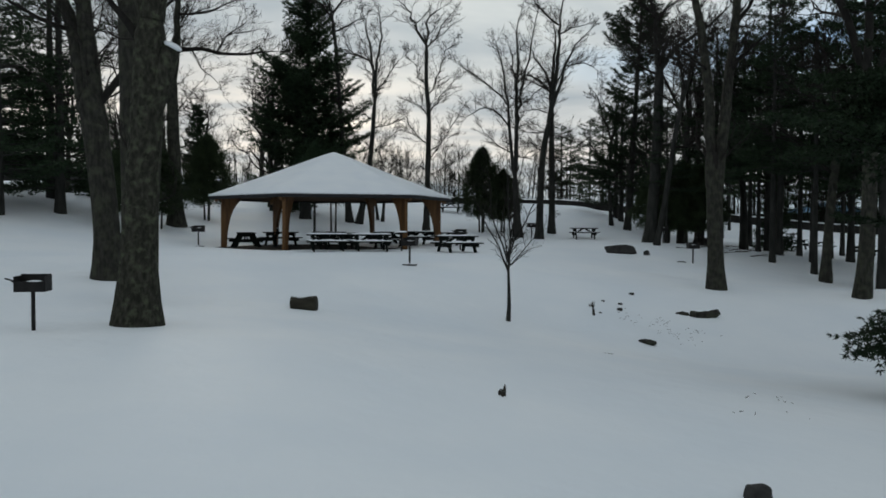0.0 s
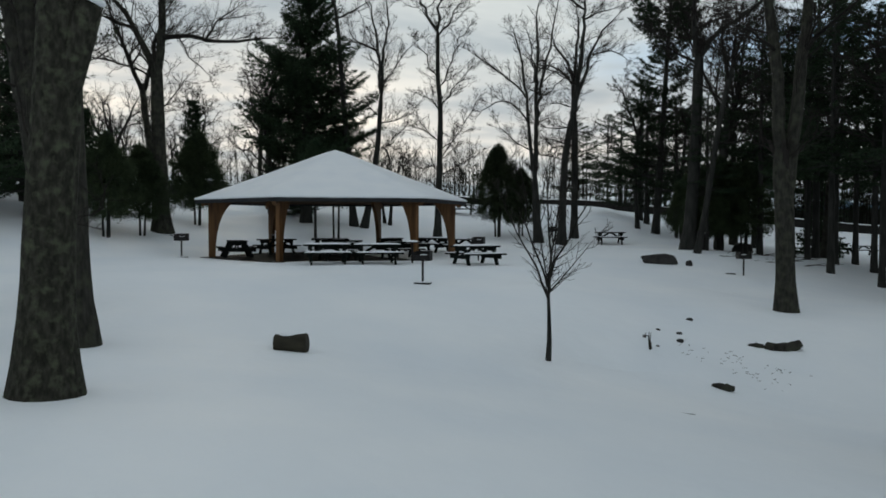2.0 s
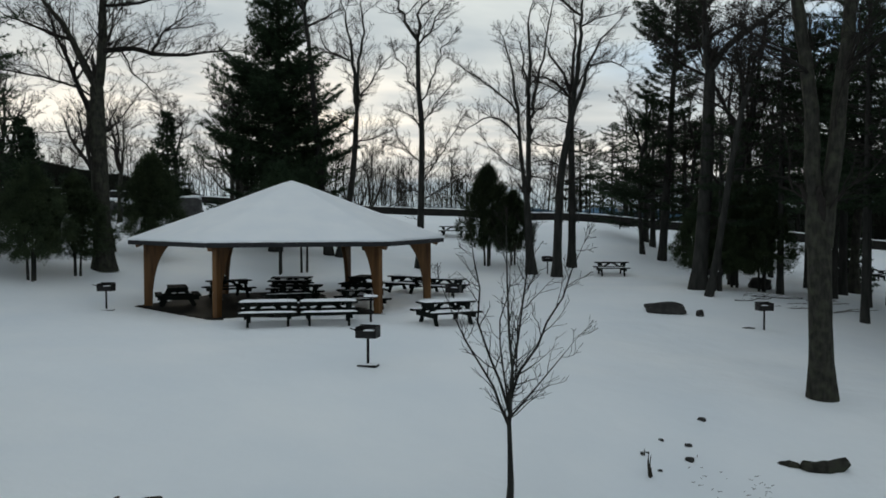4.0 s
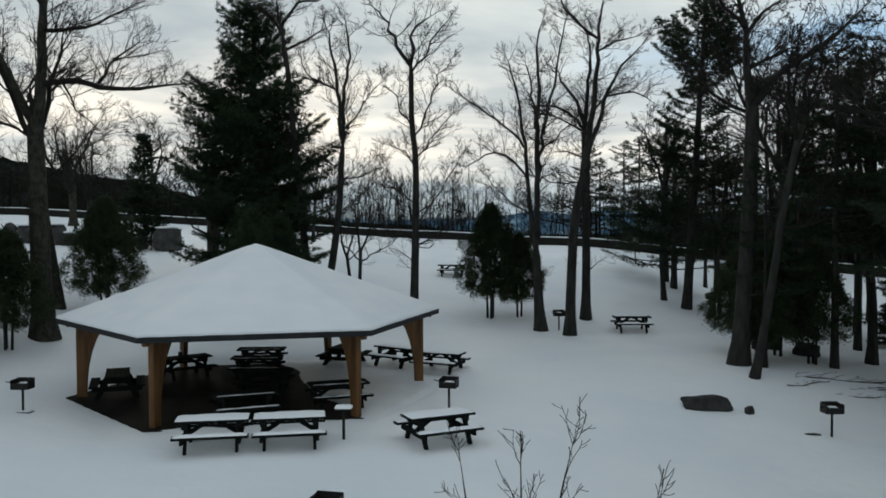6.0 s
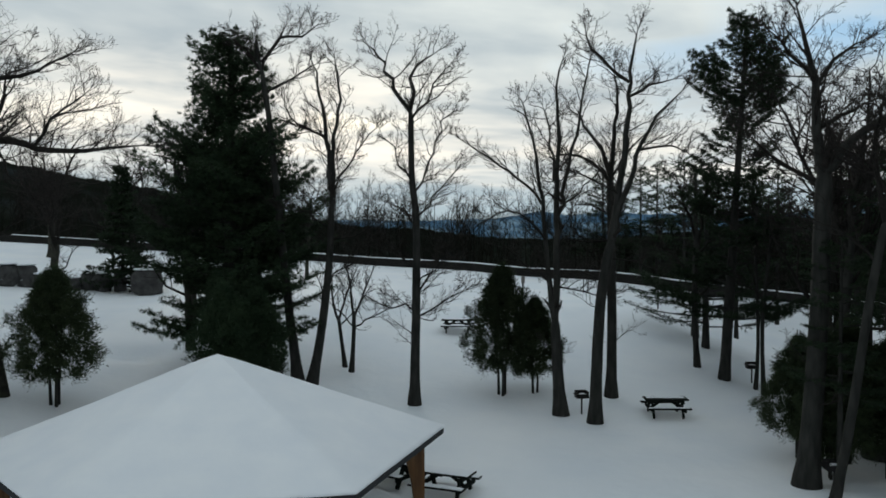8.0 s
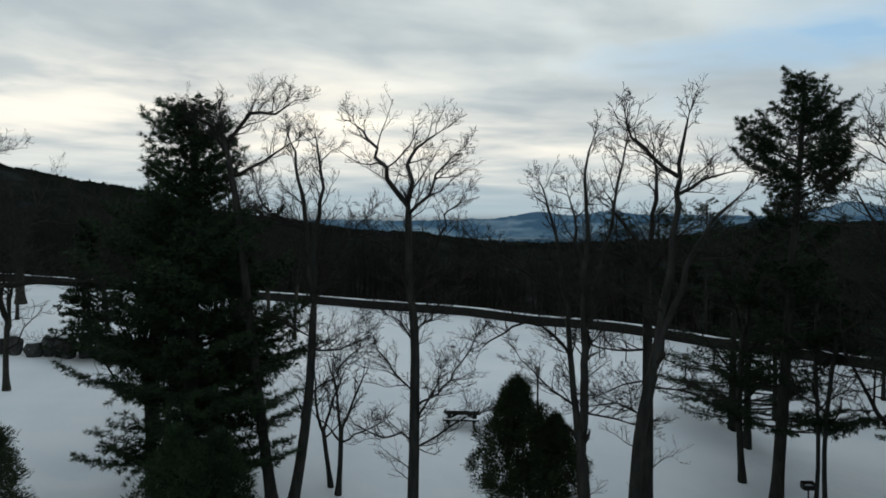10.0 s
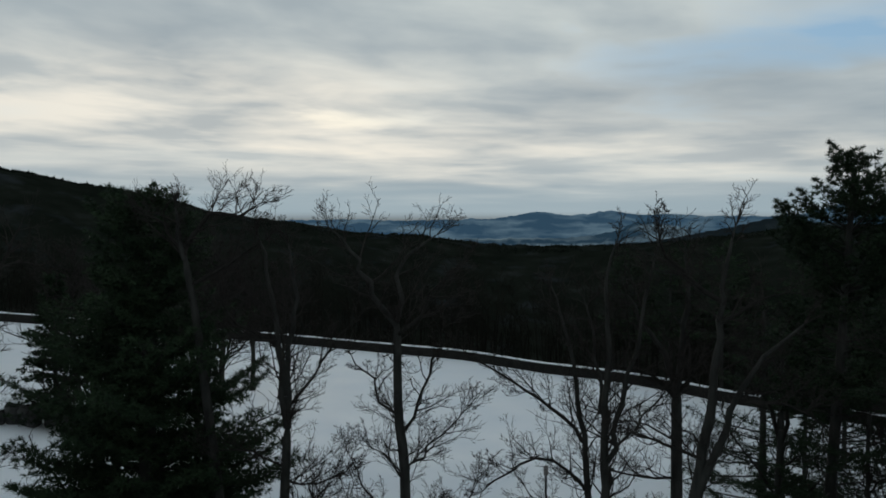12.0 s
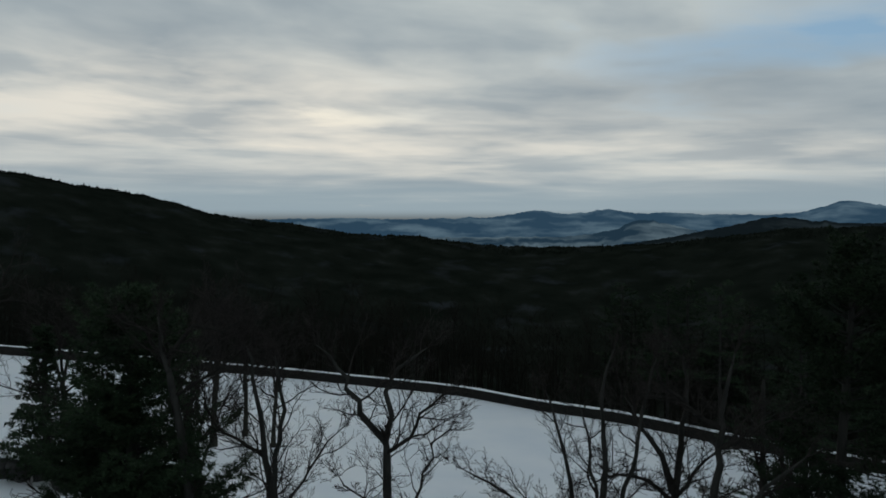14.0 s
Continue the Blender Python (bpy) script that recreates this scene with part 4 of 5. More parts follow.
# big hardwoods on the lawn; stems and limbs as (sideways, along, height) from the foot
old_oak = grown_tree("oak_tree", "thick-boled old hardwood with lichen on grey-brown bark and a sawn limb", -5.92, 16.3,
           [(0.37, 0.29, [(0, 0, 0), (0.03, 0, 1.2), (0.1, 0, 2.7), (0.22, 0, 4.2), (0.27, 0, 5.2), (0.31, 0, 6.2)]), (0.25, 0.06, [(0.32, 0, 6.0), (0.45, 0, 7.5), (0.9, 0.2, 10), (1.5, 0.3, 14.5)]), (0.20, 0.06, [(0.25, 0, 6.0), (-0.1, 0.2, 7.7), (-1.0, 0.6, 12)])],
           [(0.09, 0.02, [(0.1, 0, 5.6), (-0.35, -0.1, 6.3), (-1.0, -0.3, 7.4)])], shoots=4, seed=3, clear=0.5, reach=2.4, bark=MOSSY_BARK, sink=0.14)
knob = Tubes()
knob.add([Vector((0.22, -0.03, 3.9)), Vector((0.40, -0.04, 4.5)), Vector((0.56, -0.05, 5.0)), Vector((0.66, -0.05, 5.35)), Vector((0.70, -0.05, 5.48))], [0.20, 0.21, 0.20, 0.19, 0.13], 12)
stub = part("limb_stub", knob.mesh("limb_stub", MOSSY_BARK), None, old_oak, "short sawn-off limb")
cap = bmesh.new()
bmesh.ops.create_icosphere(cap, subdivisions=3, radius=0.5, matrix=pose(0.74, -0.06, 5.5, 0, 25, 0) @ Matrix.Diagonal((0.36, 0.32, 0.13, 1)))
part("snow_cap", cap, SNOW_CAP, stub, "small cap of snow")
grown_tree("oak_tree", "leaning forked hardwood with dark furrowed bark", -9.85, 25.1,
           [(0.38, 0.37, [(-0.1, 0, 0), (-0.13, 0, 1.2), (-0.31, 0, 3.3), (-0.52, 0, 4.9), (-0.62, 0, 5.7)]), (0.28, 0.06, [(-0.7, 0, 5.1), (-1.1, 0.1, 7.4), (-1.8, 0.2, 9), (-2.8, 0.4, 11.5)]), (0.29, 0.06, [(-0.48, 0, 5.1), (-0.75, 0, 7.8), (-0.8, 0, 9.5), (-0.6, 0, 14)])],
           [(0.13, 0.04, [(-0.38, 0, 5.2), (-0.06, 0.1, 5.75), (0.49, 0.1, 6.4), (1.0, 0.2, 7.6), (1.9, 0.3, 8.6)]), (0.07, 0.02, [(-1.1, 0.1, 7.4), (-2.3, -0.4, 7.9), (-3.6, -0.8, 8.9)])], shoots=5, seed=5, clear=0.4, reach=2.6, bark=BARK)
grown_tree("oak_tree", "straight thick hardwood trunk with dark bark", -7.62, 21.0,
           [(0.35, 0.25, [(0, 0, 0), (-0.1, 0, 5), (-0.2, 0, 9.5)]), (0.17, 0.05, [(-0.25, 0, 9.2), (-0.9, 0.3, 12), (-1.4, 0.5, 16)]), (0.17, 0.05, [(-0.15, 0, 9.2), (0.5, -0.2, 12), (0.9, 0, 16)])],
           shoots=4, seed=8, clear=0.55, reach=2.4, bark=BARK)
grown_tree("oak_tree", "tall spreading bare oak with a long level limb", -15.6, 49.4,
           [(0.44, 0.30, [(0, 0, 0), (-0.12, 0, 3.5), (-0.2, 0, 7), (-0.24, 0, 9.0)]), (0.24, 0.04, [(-0.15, 0, 8.7), (0.06, 0, 10.5), (0.1, 0.1, 12.9), (0.2, 0.3, 15.4), (0, 0.3, 18)]), (0.20, 0.04, [(-0.22, 0, 8.6), (-0.72, 0, 9.5), (-1.4, 0.2, 10.7), (-1.95, 0.3, 11.7), (-2.9, 0.6, 12.7), (-3.8, 0.8, 14.2)])],
           [(0.14, 0.025, [(0, 0, 10.3), (1.66, -0.3, 10.35), (2.6, -0.5, 10.05), (4.2, -0.8, 9.95), (6.2, -1.0, 10.1)]), (0.06, 0.018, [(2.5, -0.5, 10.1), (3.2, -0.6, 11), (4.5, -0.7, 11.9)]), (0.09, 0.02, [(0.1, 0, 12.4), (1.7, 0.3, 12.6), (3.5, 0.5, 13.4)]), (0.06, 0.018, [(-0.15, 0, 8.0), (-1.6, -0.3, 8.8), (-3.4, -0.5, 9.2), (-5.2, -0.6, 9.5)]),
            (0.045, 0.015, [(1.0, -0.2, 10.3), (1.75, -0.4, 9.2), (2.6, -0.6, 8.2)]), (0.10, 0.02, [(0.1, 0, 13.5), (-0.9, 0.4, 14.8), (-2.2, 0.8, 16.4)]), (0.08, 0.02, [(-1.4, 0.2, 10.8), (-2.6, -0.4, 11.2), (-4.4, -0.8, 12)])],
           shoots=7, seed=12, clear=0.55, reach=2.8, bark=BARK)
bare_tree("bare_tree", "slender leafless tree leaning behind an oak", -17.3, 54.2, 14, 0.22, 14, (-2.0, 0), fork=8, stems=2, limbs=6, clear=0.45)
grown_tree("forked_tree", "two-stemmed bare hardwood with a snowy limb", 10.15, 31.35,
           [(0.275, 0.29, [(0.04, 0, 0), (-0.05, 0, 2.5), (-0.1, 0, 4.6)]), (0.21, 0.06, [(-0.2, 0, 3.9), (-0.33, 0, 7.3), (-0.63, 0.1, 9.7), (-1.0, 0.2, 12), (-1.3, 0.3, 16)]), (0.22, 0.06, [(0.02, 0, 3.9), (0.3, -0.1, 7.3), (0.5, -0.2, 9.7), (0.75, -0.2, 12), (1.2, -0.1, 16)])],
           [(0.09, 0.02, [(0.33, -0.1, 8.0), (0.6, -0.4, 8.5), (0.95, -0.7, 8.9), (1.6, -1.1, 9.5)]), (0.06, 0.02, [(-0.36, 0, 8.1), (-0.9, -0.2, 8.5), (-1.7, -0.4, 8.9)]), (0.08, 0.02, [(0.5, -0.2, 9.7), (1.4, 0.3, 11), (2.4, 0.6, 12.6)])],
           shoots=5, seed=21, clear=0.5, reach=2.4, bark=BARK)
bare_tree("oak_tree", "thick bare hardwood at the edge of the lawn", 14.8, 29.7, 18, 0.28, 25, (0.3, 0), flare=0.3, fork=8, stems=3, limbs=4, clear=0.42, style=WIDE)
# slim trees behind the pavilion
grown_tree("bare_tree", "tall bare tree leaning beside the big evergreen", -6.75, 59.7,
           [(0.23, 0.10, [(0.16, 0, 0), (-0.32, 0, 3.8), (-0.74, -0.3, 8.2), (-1.1, -0.5, 12), (-1.4, -0.7, 14.3)]), (0.09, 0.03, [(-1.4, -0.7, 14.2), (-1.55, -0.8, 15.0), (-1.7, -0.5, 15.8)])],
           [(0.07, 0.02, [(-1.4, -0.7, 14.2), (-2.2, -0.2, 15.3), (-3.0, 0.2, 15.6)]), (0.08, 0.02, [(-1.4, -0.7, 14.6), (-0.67, -1, 15.6), (0.35, -1.4, 15.5), (1.1, -1.8, 15.9)]), (0.06, 0.02, [(-1.2, -0.6, 13.4), (-0.43, 0, 14), (0.75, 0.5, 14.8)])],
           shoots=7, seed=31, clear=0.6, reach=2.0, lean=(0.75, -2.3, -0.6))
grown_tree("bare_tree", "slim leafless tree with forked upright stems", -5.95, 59.5,
           [(0.22, 0.13, [(0, 0, 0), (0.46, 0, 2.5), (0.87, -0.2, 5.6), (1.07, -0.3, 8.7)]), (0.13, 0.03, [(1.07, -0.3, 8.7), (0.91, -0.4, 10.7), (0.72, -0.2, 12.2), (0.47, 0.1, 13.2), (0.15, 0.3, 14.8)]), (0.11, 0.03, [(1.08, -0.3, 9.2), (1.27, -0.6, 11.4), (1.49, -0.9, 12.9), (1.4, -1.1, 14.6)])],
           [(0.05, 0.018, [(1.08, -0.3, 9.3), (1.85, 0.2, 10.4), (2.9, 0.6, 12)]), (0.06, 0.018, [(0.8, -0.3, 11.4), (-0.05, -0.1, 11.8), (-0.8, 0, 12.3), (-1.15, 0.2, 13.4)]), (0.04, 0.015, [(1.0, -0.2, 6.9), (2.0, -0.7, 7.0), (3.0, -1.0, 7.6)]), (0.035, 0.015, [(0.8, -0.2, 5.0), (1.6, 0.6, 5.7), (2.6, 1.0, 6.8)]), (0.035, 0.015, [(0.9, -0.2, 7.4), (0.1, -0.8, 8.1), (-0.8, -1.2, 8.2)])],
           shoots=8, seed=34, clear=0.4, reach=2.2, lean=(0.32, -2.0, -0.37))
grown_tree("bare_tree", "tall straight leafless tree with a wide open crown", -1.13, 58.0,
           [(0.22, 0.11, [(-0.03, 0, 0), (0.09, 0, 7.7), (-0.07, -0.2, 10.1), (-0.11, -0.3, 13.0)]), (0.10, 0.02, [(-0.11, -0.3, 12.9), (-0.66, -0.5, 13.8), (-1.03, -0.6, 14.5), (-1.4, -0.5, 15.1), (-1.9, -0.3, 15.7)]), (0.09, 0.02, [(-0.11, -0.3, 13.0), (-0.1, 0, 14.3), (0.2, 0.3, 14.9), (0.95, 0.5, 15.5)])],
           [(0.06, 0.018, [(-0.08, -0.3, 12.6), (0.55, -0.8, 13.2), (0.8, -1.0, 13.9), (1.5, -1.3, 14.6)]), (0.05, 0.016, [(0.05, 0, 9.6), (0.6, 0.4, 10.8), (1.0, 0.6, 12.2), (1.9, 0.8, 13.4)]), (0.045, 0.016, [(0.0, 0, 9.9), (-0.6, -0.6, 11.0), (-1.3, -1, 12.2)]), (0.04, 0.015, [(0.06, 0, 8.4), (0.9, -0.6, 9.3), (1.9, -0.9, 10.6)]),
            (0.04, 0.015, [(0.06, 0, 8.0), (-0.3, 0.1, 8.7), (-0.9, 0.3, 9.0)]), (0.045, 0.015, [(0.05, 0, 4.1), (-0.47, -0.1, 4.7), (-1.1, -0.2, 4.5), (-2.2, -0.4, 5.4)]), (0.045, 0.015, [(0.08, 0, 4.1), (1.0, 0.3, 4.6), (2.4, 0.5, 5.4)]), (0.05, 0.015, [(0.05, 0, 5.0), (0.6, 0.5, 5.9), (1.0, 1.0, 6.9)]), (0.04, 0.015, [(0.08, 0, 6.2), (-0.9, 0.6, 7.2), (-1.7, 1.0, 8.6)]), (0.04, 0.015, [(0.08, 0, 5.6), (1.3, -0.8, 6.8), (2.1, -1.2, 8.4)])],
           shoots=7, seed=37, clear=0.45, reach=2.2, lean=(0.12, -2.1, -0.39))
grown_tree("bare_tree", "leafless tree parting low into several upright stems", 5.14, 57.4,
           [(0.27, 0.19, [(0, 0, 0), (-0.15, 0, 2.2), (-0.27, 0, 4.4)]), (0.14, 0.02, [(-0.27, 0, 4.2), (-0.5, 0.1, 5.6), (-0.64, 0.2, 7.6), (-0.8, 0.3, 9.3), (-1.03, 0.5, 11.2), (-1.3, 0.7, 12.5), (-1.65, 0.8, 13.8)]), (0.17, 0.025, [(-0.27, 0, 4.2), (-0.2, -0.1, 6.4), (-0.19, -0.2, 10.4), (-0.1, -0.3, 12.2), (-0.24, -0.4, 14), (0.05, -0.5, 15.3)]), (0.10, 0.02, [(-0.2, -0.1, 7.6), (0.17, -0.5, 10.4), (0.52, -0.8, 11.9), (0.8, -1.0, 14.2), (1.15, -1.2, 15.2)]), (0.07, 0.02, [(-0.19, -0.2, 9.8), (-0.4, 0.4, 11.6), (-0.5, 0.8, 13.4)])],
           [(0.065, 0.018, [(-0.8, 0.3, 9.1), (-1.74, 0.2, 10.2), (-2.46, 0.1, 10.7), (-3.4, 0, 11.3), (-4.4, -0.2, 11.8)]), (0.06, 0.018, [(-0.66, 0.2, 7.6), (-1.75, -0.3, 8.7), (-2.7, -0.6, 8.7), (-3.8, -0.8, 7.9)]), (0.04, 0.015, [(-0.2, -0.1, 5.6), (0.9, -0.2, 5.4), (1.9, -0.4, 5.1)]), (0.04, 0.015, [(-0.5, 0.1, 5.8), (-1.6, 0.6, 6.6), (-2.6, 0.9, 7.7)]), (0.04, 0.015, [(0.0, -0.3, 9.0), (1.1, 0.4, 9.9), (2.2, 0.8, 11.2)])],
           shoots=7, seed=41, clear=0.4, reach=2.0)
grown_tree("bare_tree", "tall leafless tree leaning and forked half way up", 6.47, 56.3,
           [(0.25, 0.19, [(-0.05, 0, 0), (0.06, 0, 3.5), (0.24, 0, 5.9), (0.62, 0, 8.0)]), (0.17, 0.025, [(0.6, 0, 7.9), (1.0, 0.1, 10.5), (1.25, 0.2, 12.7), (1.32, 0.2, 14.6), (1.6, 0.3, 16.2)]), (0.14, 0.025, [(0.6, 0, 7.9), (1.2, -0.2, 10.2), (1.7, -0.4, 11.7), (2.2, -0.5, 12.8), (3.1, -0.7, 13.7)])],
           [(0.07, 0.018, [(1.3, 0.2, 14.2), (0.5, 0.0, 14.8), (-0.2, -0.2, 15.4), (-0.45, -0.3, 16.2)]), (0.06, 0.018, [(1.25, 0.2, 13.6), (2.2, 0.5, 14.1), (3.1, 0.8, 14.4)]), (0.05, 0.016, [(0.9, 0, 9.8), (-0.1, -0.4, 10.3), (-1.4, -0.7, 10.8)]), (0.04, 0.015, [(0.5, 0, 7.2), (1.6, 0.5, 7.0), (2.6, 0.8, 6.6)]), (0.05, 0.015, [(1.6, -0.3, 11.5), (2.6, -0.9, 11.6), (3.4, -1.2, 11.1)]), (0.04, 0.015, [(0.3, 0, 6.2), (-0.7, 0.2, 6.6), (-1.5, 0.3, 6.4)])],
           shoots=7, seed=45, clear=0.5, reach=2.0, lean=(-0.41, -2.4, -0.45))
grown_tree("bare_tree", "straight leafless tree with a spreading top", 7.67, 60.0,
           [(0.24, 0.16, [(0.05, 0, 0), (0.08, 0, 4), (0.03, 0, 8), (0, 0, 10.4)]), (0.11, 0.02, [(0, 0, 10.3), (-0.4, 0.2, 11.5), (-1.0, 0.4, 12.6), (-1.5, 0.5, 13.4)]), (0.12, 0.02, [(0, 0, 10.3), (0.15, -0.2, 12), (0.25, -0.3, 13.6), (0.1, -0.5, 15)])],
           [(0.08, 0.018, [(0, 0, 10.0), (-0.9, -0.4, 10.9), (-1.9, -0.8, 11.2), (-2.9, -1.1, 11.0)]), (0.07, 0.018, [(0, 0, 10.2), (0.8, -0.3, 11.5), (1.7, -0.5, 12.3)]), (0.05, 0.015, [(0.05, 0, 7.4), (-1.0, 0.3, 7.3), (-2.2, 0.6, 7.5)]), (0.04, 0.015, [(0.05, 0, 6.2), (-1.0, -0.4, 6.1), (-1.9, -0.7, 5.7)]), (0.04, 0.015, [(0.05, 0, 8.6), (-0.8, 0.7, 9.0), (-1.8, 1.2, 9.0)])],
           shoots=7, seed=49, clear=0.5, reach=2.0, lean=(-0.21, -1.2, -0.22))
grown_tree("oak_tree", "big bare oak with flared base among evergreens", 11.75, 48.1,
           [(0.33, 0.25, [(0.05, 0, 0), (0.35, 0, 4.6), (0.46, 0, 8.2), (0.5, 0, 10.1)]), (0.19, 0.03, [(0.48, 0, 9.9), (0.32, 0.2, 11.7), (0.34, 0.3, 12.9), (0.05, 0.4, 14), (-0.15, 0.6, 15.3)]), (0.17, 0.03, [(0.5, 0, 9.9), (1.26, -0.3, 11), (1.95, -0.5, 11.5), (3.0, -0.8, 12.2), (4.2, -1, 13.4)])],
           [(0.08, 0.02, [(0.34, 0.3, 12.8), (-0.5, 0, 13.7), (-1.3, -0.3, 14.3)]), (0.09, 0.02, [(0.4, 0.1, 11.4), (1.25, 0.5, 11.8), (2.6, 0.9, 12.4)]), (0.08, 0.02, [(0.36, 0.3, 12.7), (1.06, 0.7, 13.6), (2.2, 1.1, 14.3)]), (0.08, 0.02, [(0.5, 0, 9.6), (-0.5, 0.4, 10.2), (-1.8, 0.6, 11.3)])],
           shoots=7, seed=53, clear=0.6, reach=2.6)
bare_tree("bare_tree", "leafless hardwood standing among the evergreens", 15.0, 53.2, 15.0, 0.2, 91, (0.5, 0), fork=8.0, stems=3, limbs=8, clear=0.35, limb_len=0.3, style=WIDE, spread=0.35, bark=BARK_FAR)
bare_tree("bare_tree", "leafless hardwood standing among the evergreens", 18.2, 51.0, 14.0, 0.2, 95, (-0.4, 0), fork=7.0, stems=3, limbs=8, clear=0.35, limb_len=0.3, style=WIDE, spread=0.4, bark=BARK_FAR)
bare_tree("bare_tree", "forked leafless tree beside a white pine", 12.9, 64.6, 11.5, 0.14, 97, (-0.2, 0), fork=7.0, stems=2, limbs=8, clear=0.3, limb_len=0.3, style=WIDE, spread=0.25, bark=BARK_FAR)
bare_tree("bare_tree", "thin leaning leafless tree by the oak", 11.6, 45.8, 13, 0.14, 57, (2.6, 0), fork=9, stems=2, limbs=5, clear=0.4, limb_len=0.22, bark=BARK_FAR)
bare_tree("bare_tree", "slender leafless tree behind a grill", 14.91, 61.9, 9.5, 0.085, 101, (0.1, 0), limbs=8, clear=0.45, limb_len=0.2, bark=BARK_FAR, style=WIDE)
bare_tree("bare_tree", "slender leafless tree behind a grill", 15.03, 61.1, 8.8, 0.095, 103, (0.3, 0), limbs=8, clear=0.45, limb_len=0.2, bark=BARK_FAR, style=WIDE)
bare_tree("young_tree", "young forked leafless tree in snow", -4.81, 62.4, 5.6, 0.09, 61, (-1.0, 0), fork=2.6, stems=2, limbs=5, clear=0.3, limb_len=0.36, bark=BARK_FAR, style={**SLIM, "kids": (6, 4, 3, 2), "deepest": 3})
bare_tree("young_tree", "young leafless tree with spreading limbs", -4.43, 61.8, 6.2, 0.10, 63, (0.2, 0), fork=3.0, stems=3, limbs=7, clear=0.28, limb_len=0.38, bark=BARK_FAR, style={**SLIM, "kids": (6, 4, 3, 2), "deepest": 3})
# young tree on the lawn
grown_tree("sapling", "slender young leafless tree with upswept twigs", 1.88, 24.15,
           [(0.05, 0.008, [(0, 0, 0), (0, 0, 1.55), (0.04, 0, 2.5), (-0.02, 0.05, 3.6), (-0.06, 0.1, 4.9)])],
           [(0.026, 0.006, [(0, 0, 1.5), (-0.28, -0.1, 2.2), (-0.72, -0.2, 3.0), (-1.17, -0.3, 4.0)]), (0.026, 0.006, [(0, 0, 1.75), (-0.33, 0.2, 2.7), (-0.52, 0.35, 3.8), (-0.65, 0.4, 4.8)]), (0.02, 0.005, [(0, 0, 1.65), (0.44, 0.1, 2.1), (1.17, 0.2, 3.0)]), (0.024, 0.006, [(0.02, 0, 1.95), (0.44, -0.2, 2.9), (0.81, -0.3, 3.7), (1.23, -0.4, 4.6)]), (0.02, 0.006, [(0.04, 0, 2.4), (0.26, 0.2, 3.6), (0.47, 0.35, 5.0)]), (0.02, 0.005, [(0, 0, 1.6), (0.06, -0.4, 2.5), (0.2, -0.8, 3.8)]), (0.02, 0.005, [(0, 0, 1.8), (-0.13, 0.5, 2.8), (0.07, 0.8, 4.2)])],
           shoots=7, seed=71, clear=0.36, reach=1.0, style=dict(wander=0.10, lift=0.06, kids=(0, 4), deepest=2, thin=0.0035, root=-1))

# evergreens
def spruce_shape(u):
    return float(np.interp(u, (0, 0.12, 0.3, 0.45, 0.58, 0.66, 0.72, 0.86, 0.95, 1.0), (0.92, 1.0, 1.05, 1.0, 0.86, 0.66, 0.56, 0.52, 0.34, 0.10)))


spruce = place(conifer("pine_tree", "broad dense dark white pine taller than the pavilion", 15.3, 0.34, 101, 4.3, 2.0, droop=-0.02, step=0.36, per=7, profile=spruce_shape, tuft=24, blade=(0.24, 0.034), dense=6.0, gaps=lambda u: 0.35 if u < 0.15 else 0.10 if u > 0.68 else 0.06, sweep=0.30, lean=(0.3, 0)), -9.7, 59.4)
pine = place(conifer("pine_tree", "tall white pine with a dense plume above sparse layered boughs", 17.6, 0.25, 111, 3.5, 3.2, droop=0.02, lean=(1.0, 0), step=0.5, per=8, profile=lambda u: float(np.interp(u, (0, 0.1, 0.35, 0.54, 0.60, 0.66, 0.8, 0.87, 0.9, 0.96, 1), (1.15, 1.08, 0.85, 0.6, 0.62, 0.88, 0.82, 0.55, 0.38, 0.34, 0.15))), tuft=26, blade=(0.22, 0.034), dense=6, bare=0.30, sweep=0.34, gaps=lambda u: 0.60 if u < 0.25 else 0.40 if u < 0.56 else 0.03), 13.75, 62.95)
short_pine = place(conifer("pine_tree", "white pine with wide layered lower boughs and a thin top", 10.5, 0.2, 113, 4.1, 1.5, droop=0.0, step=0.40, per=7, profile=lambda u: float(np.interp(u, (0, 0.15, 0.3, 0.5, 0.75, 1), (0.9, 1.0, 0.85, 0.55, 0.4, 0.1))), tuft=12, blade=(0.20, 0.030), dense=5.0, bare=0.42, sweep=0.2, gaps=lambda u: 0.48 if u < 0.3 else 0.74), 14.6, 71.4)
tagged(short_pine, group="short pines")
again(short_pine, 14.55, 69.0, 160, 0.95)
low_pine = place(conifer("white_pine", "white pine with layered boughs reaching low", 15, 0.22, 117, 4.0, 1.5, droop=0.0, step=0.70, per=6, profile=lambda u: (1.02 - u) ** 0.5, tuft=9, blade=(0.22, 0.05), gaps=0.18, bare=0.28), -20.4, 45.0, s=1.12)
tagged(low_pine, group="layered pines")
for x, y, turn, s in ((-23.9, 45.0, 200, 1.2), (-23.2, 50.0, 120, 1.15), (-22.0, 41.8, 300, 1.05), (-28, 52, 250, 1.1), (-27.5, 40.5, 60, 1.0)):
    again(low_pine, x, y, turn, s)
hemlock = place(conifer("hemlock_tree", "dark hemlock with dense boughs above a bare lower trunk", 12.8, 0.145, 121, 3.1, 5.0, droop=-0.08, step=0.46, per=6, profile=lambda u: (1 - u) ** 0.5, tuft=22, blade=(0.20, 0.034), dense=4.6, gaps=0.25, bare=0.28), 15.76, 48.9)
tagged(hemlock, group="hemlocks")
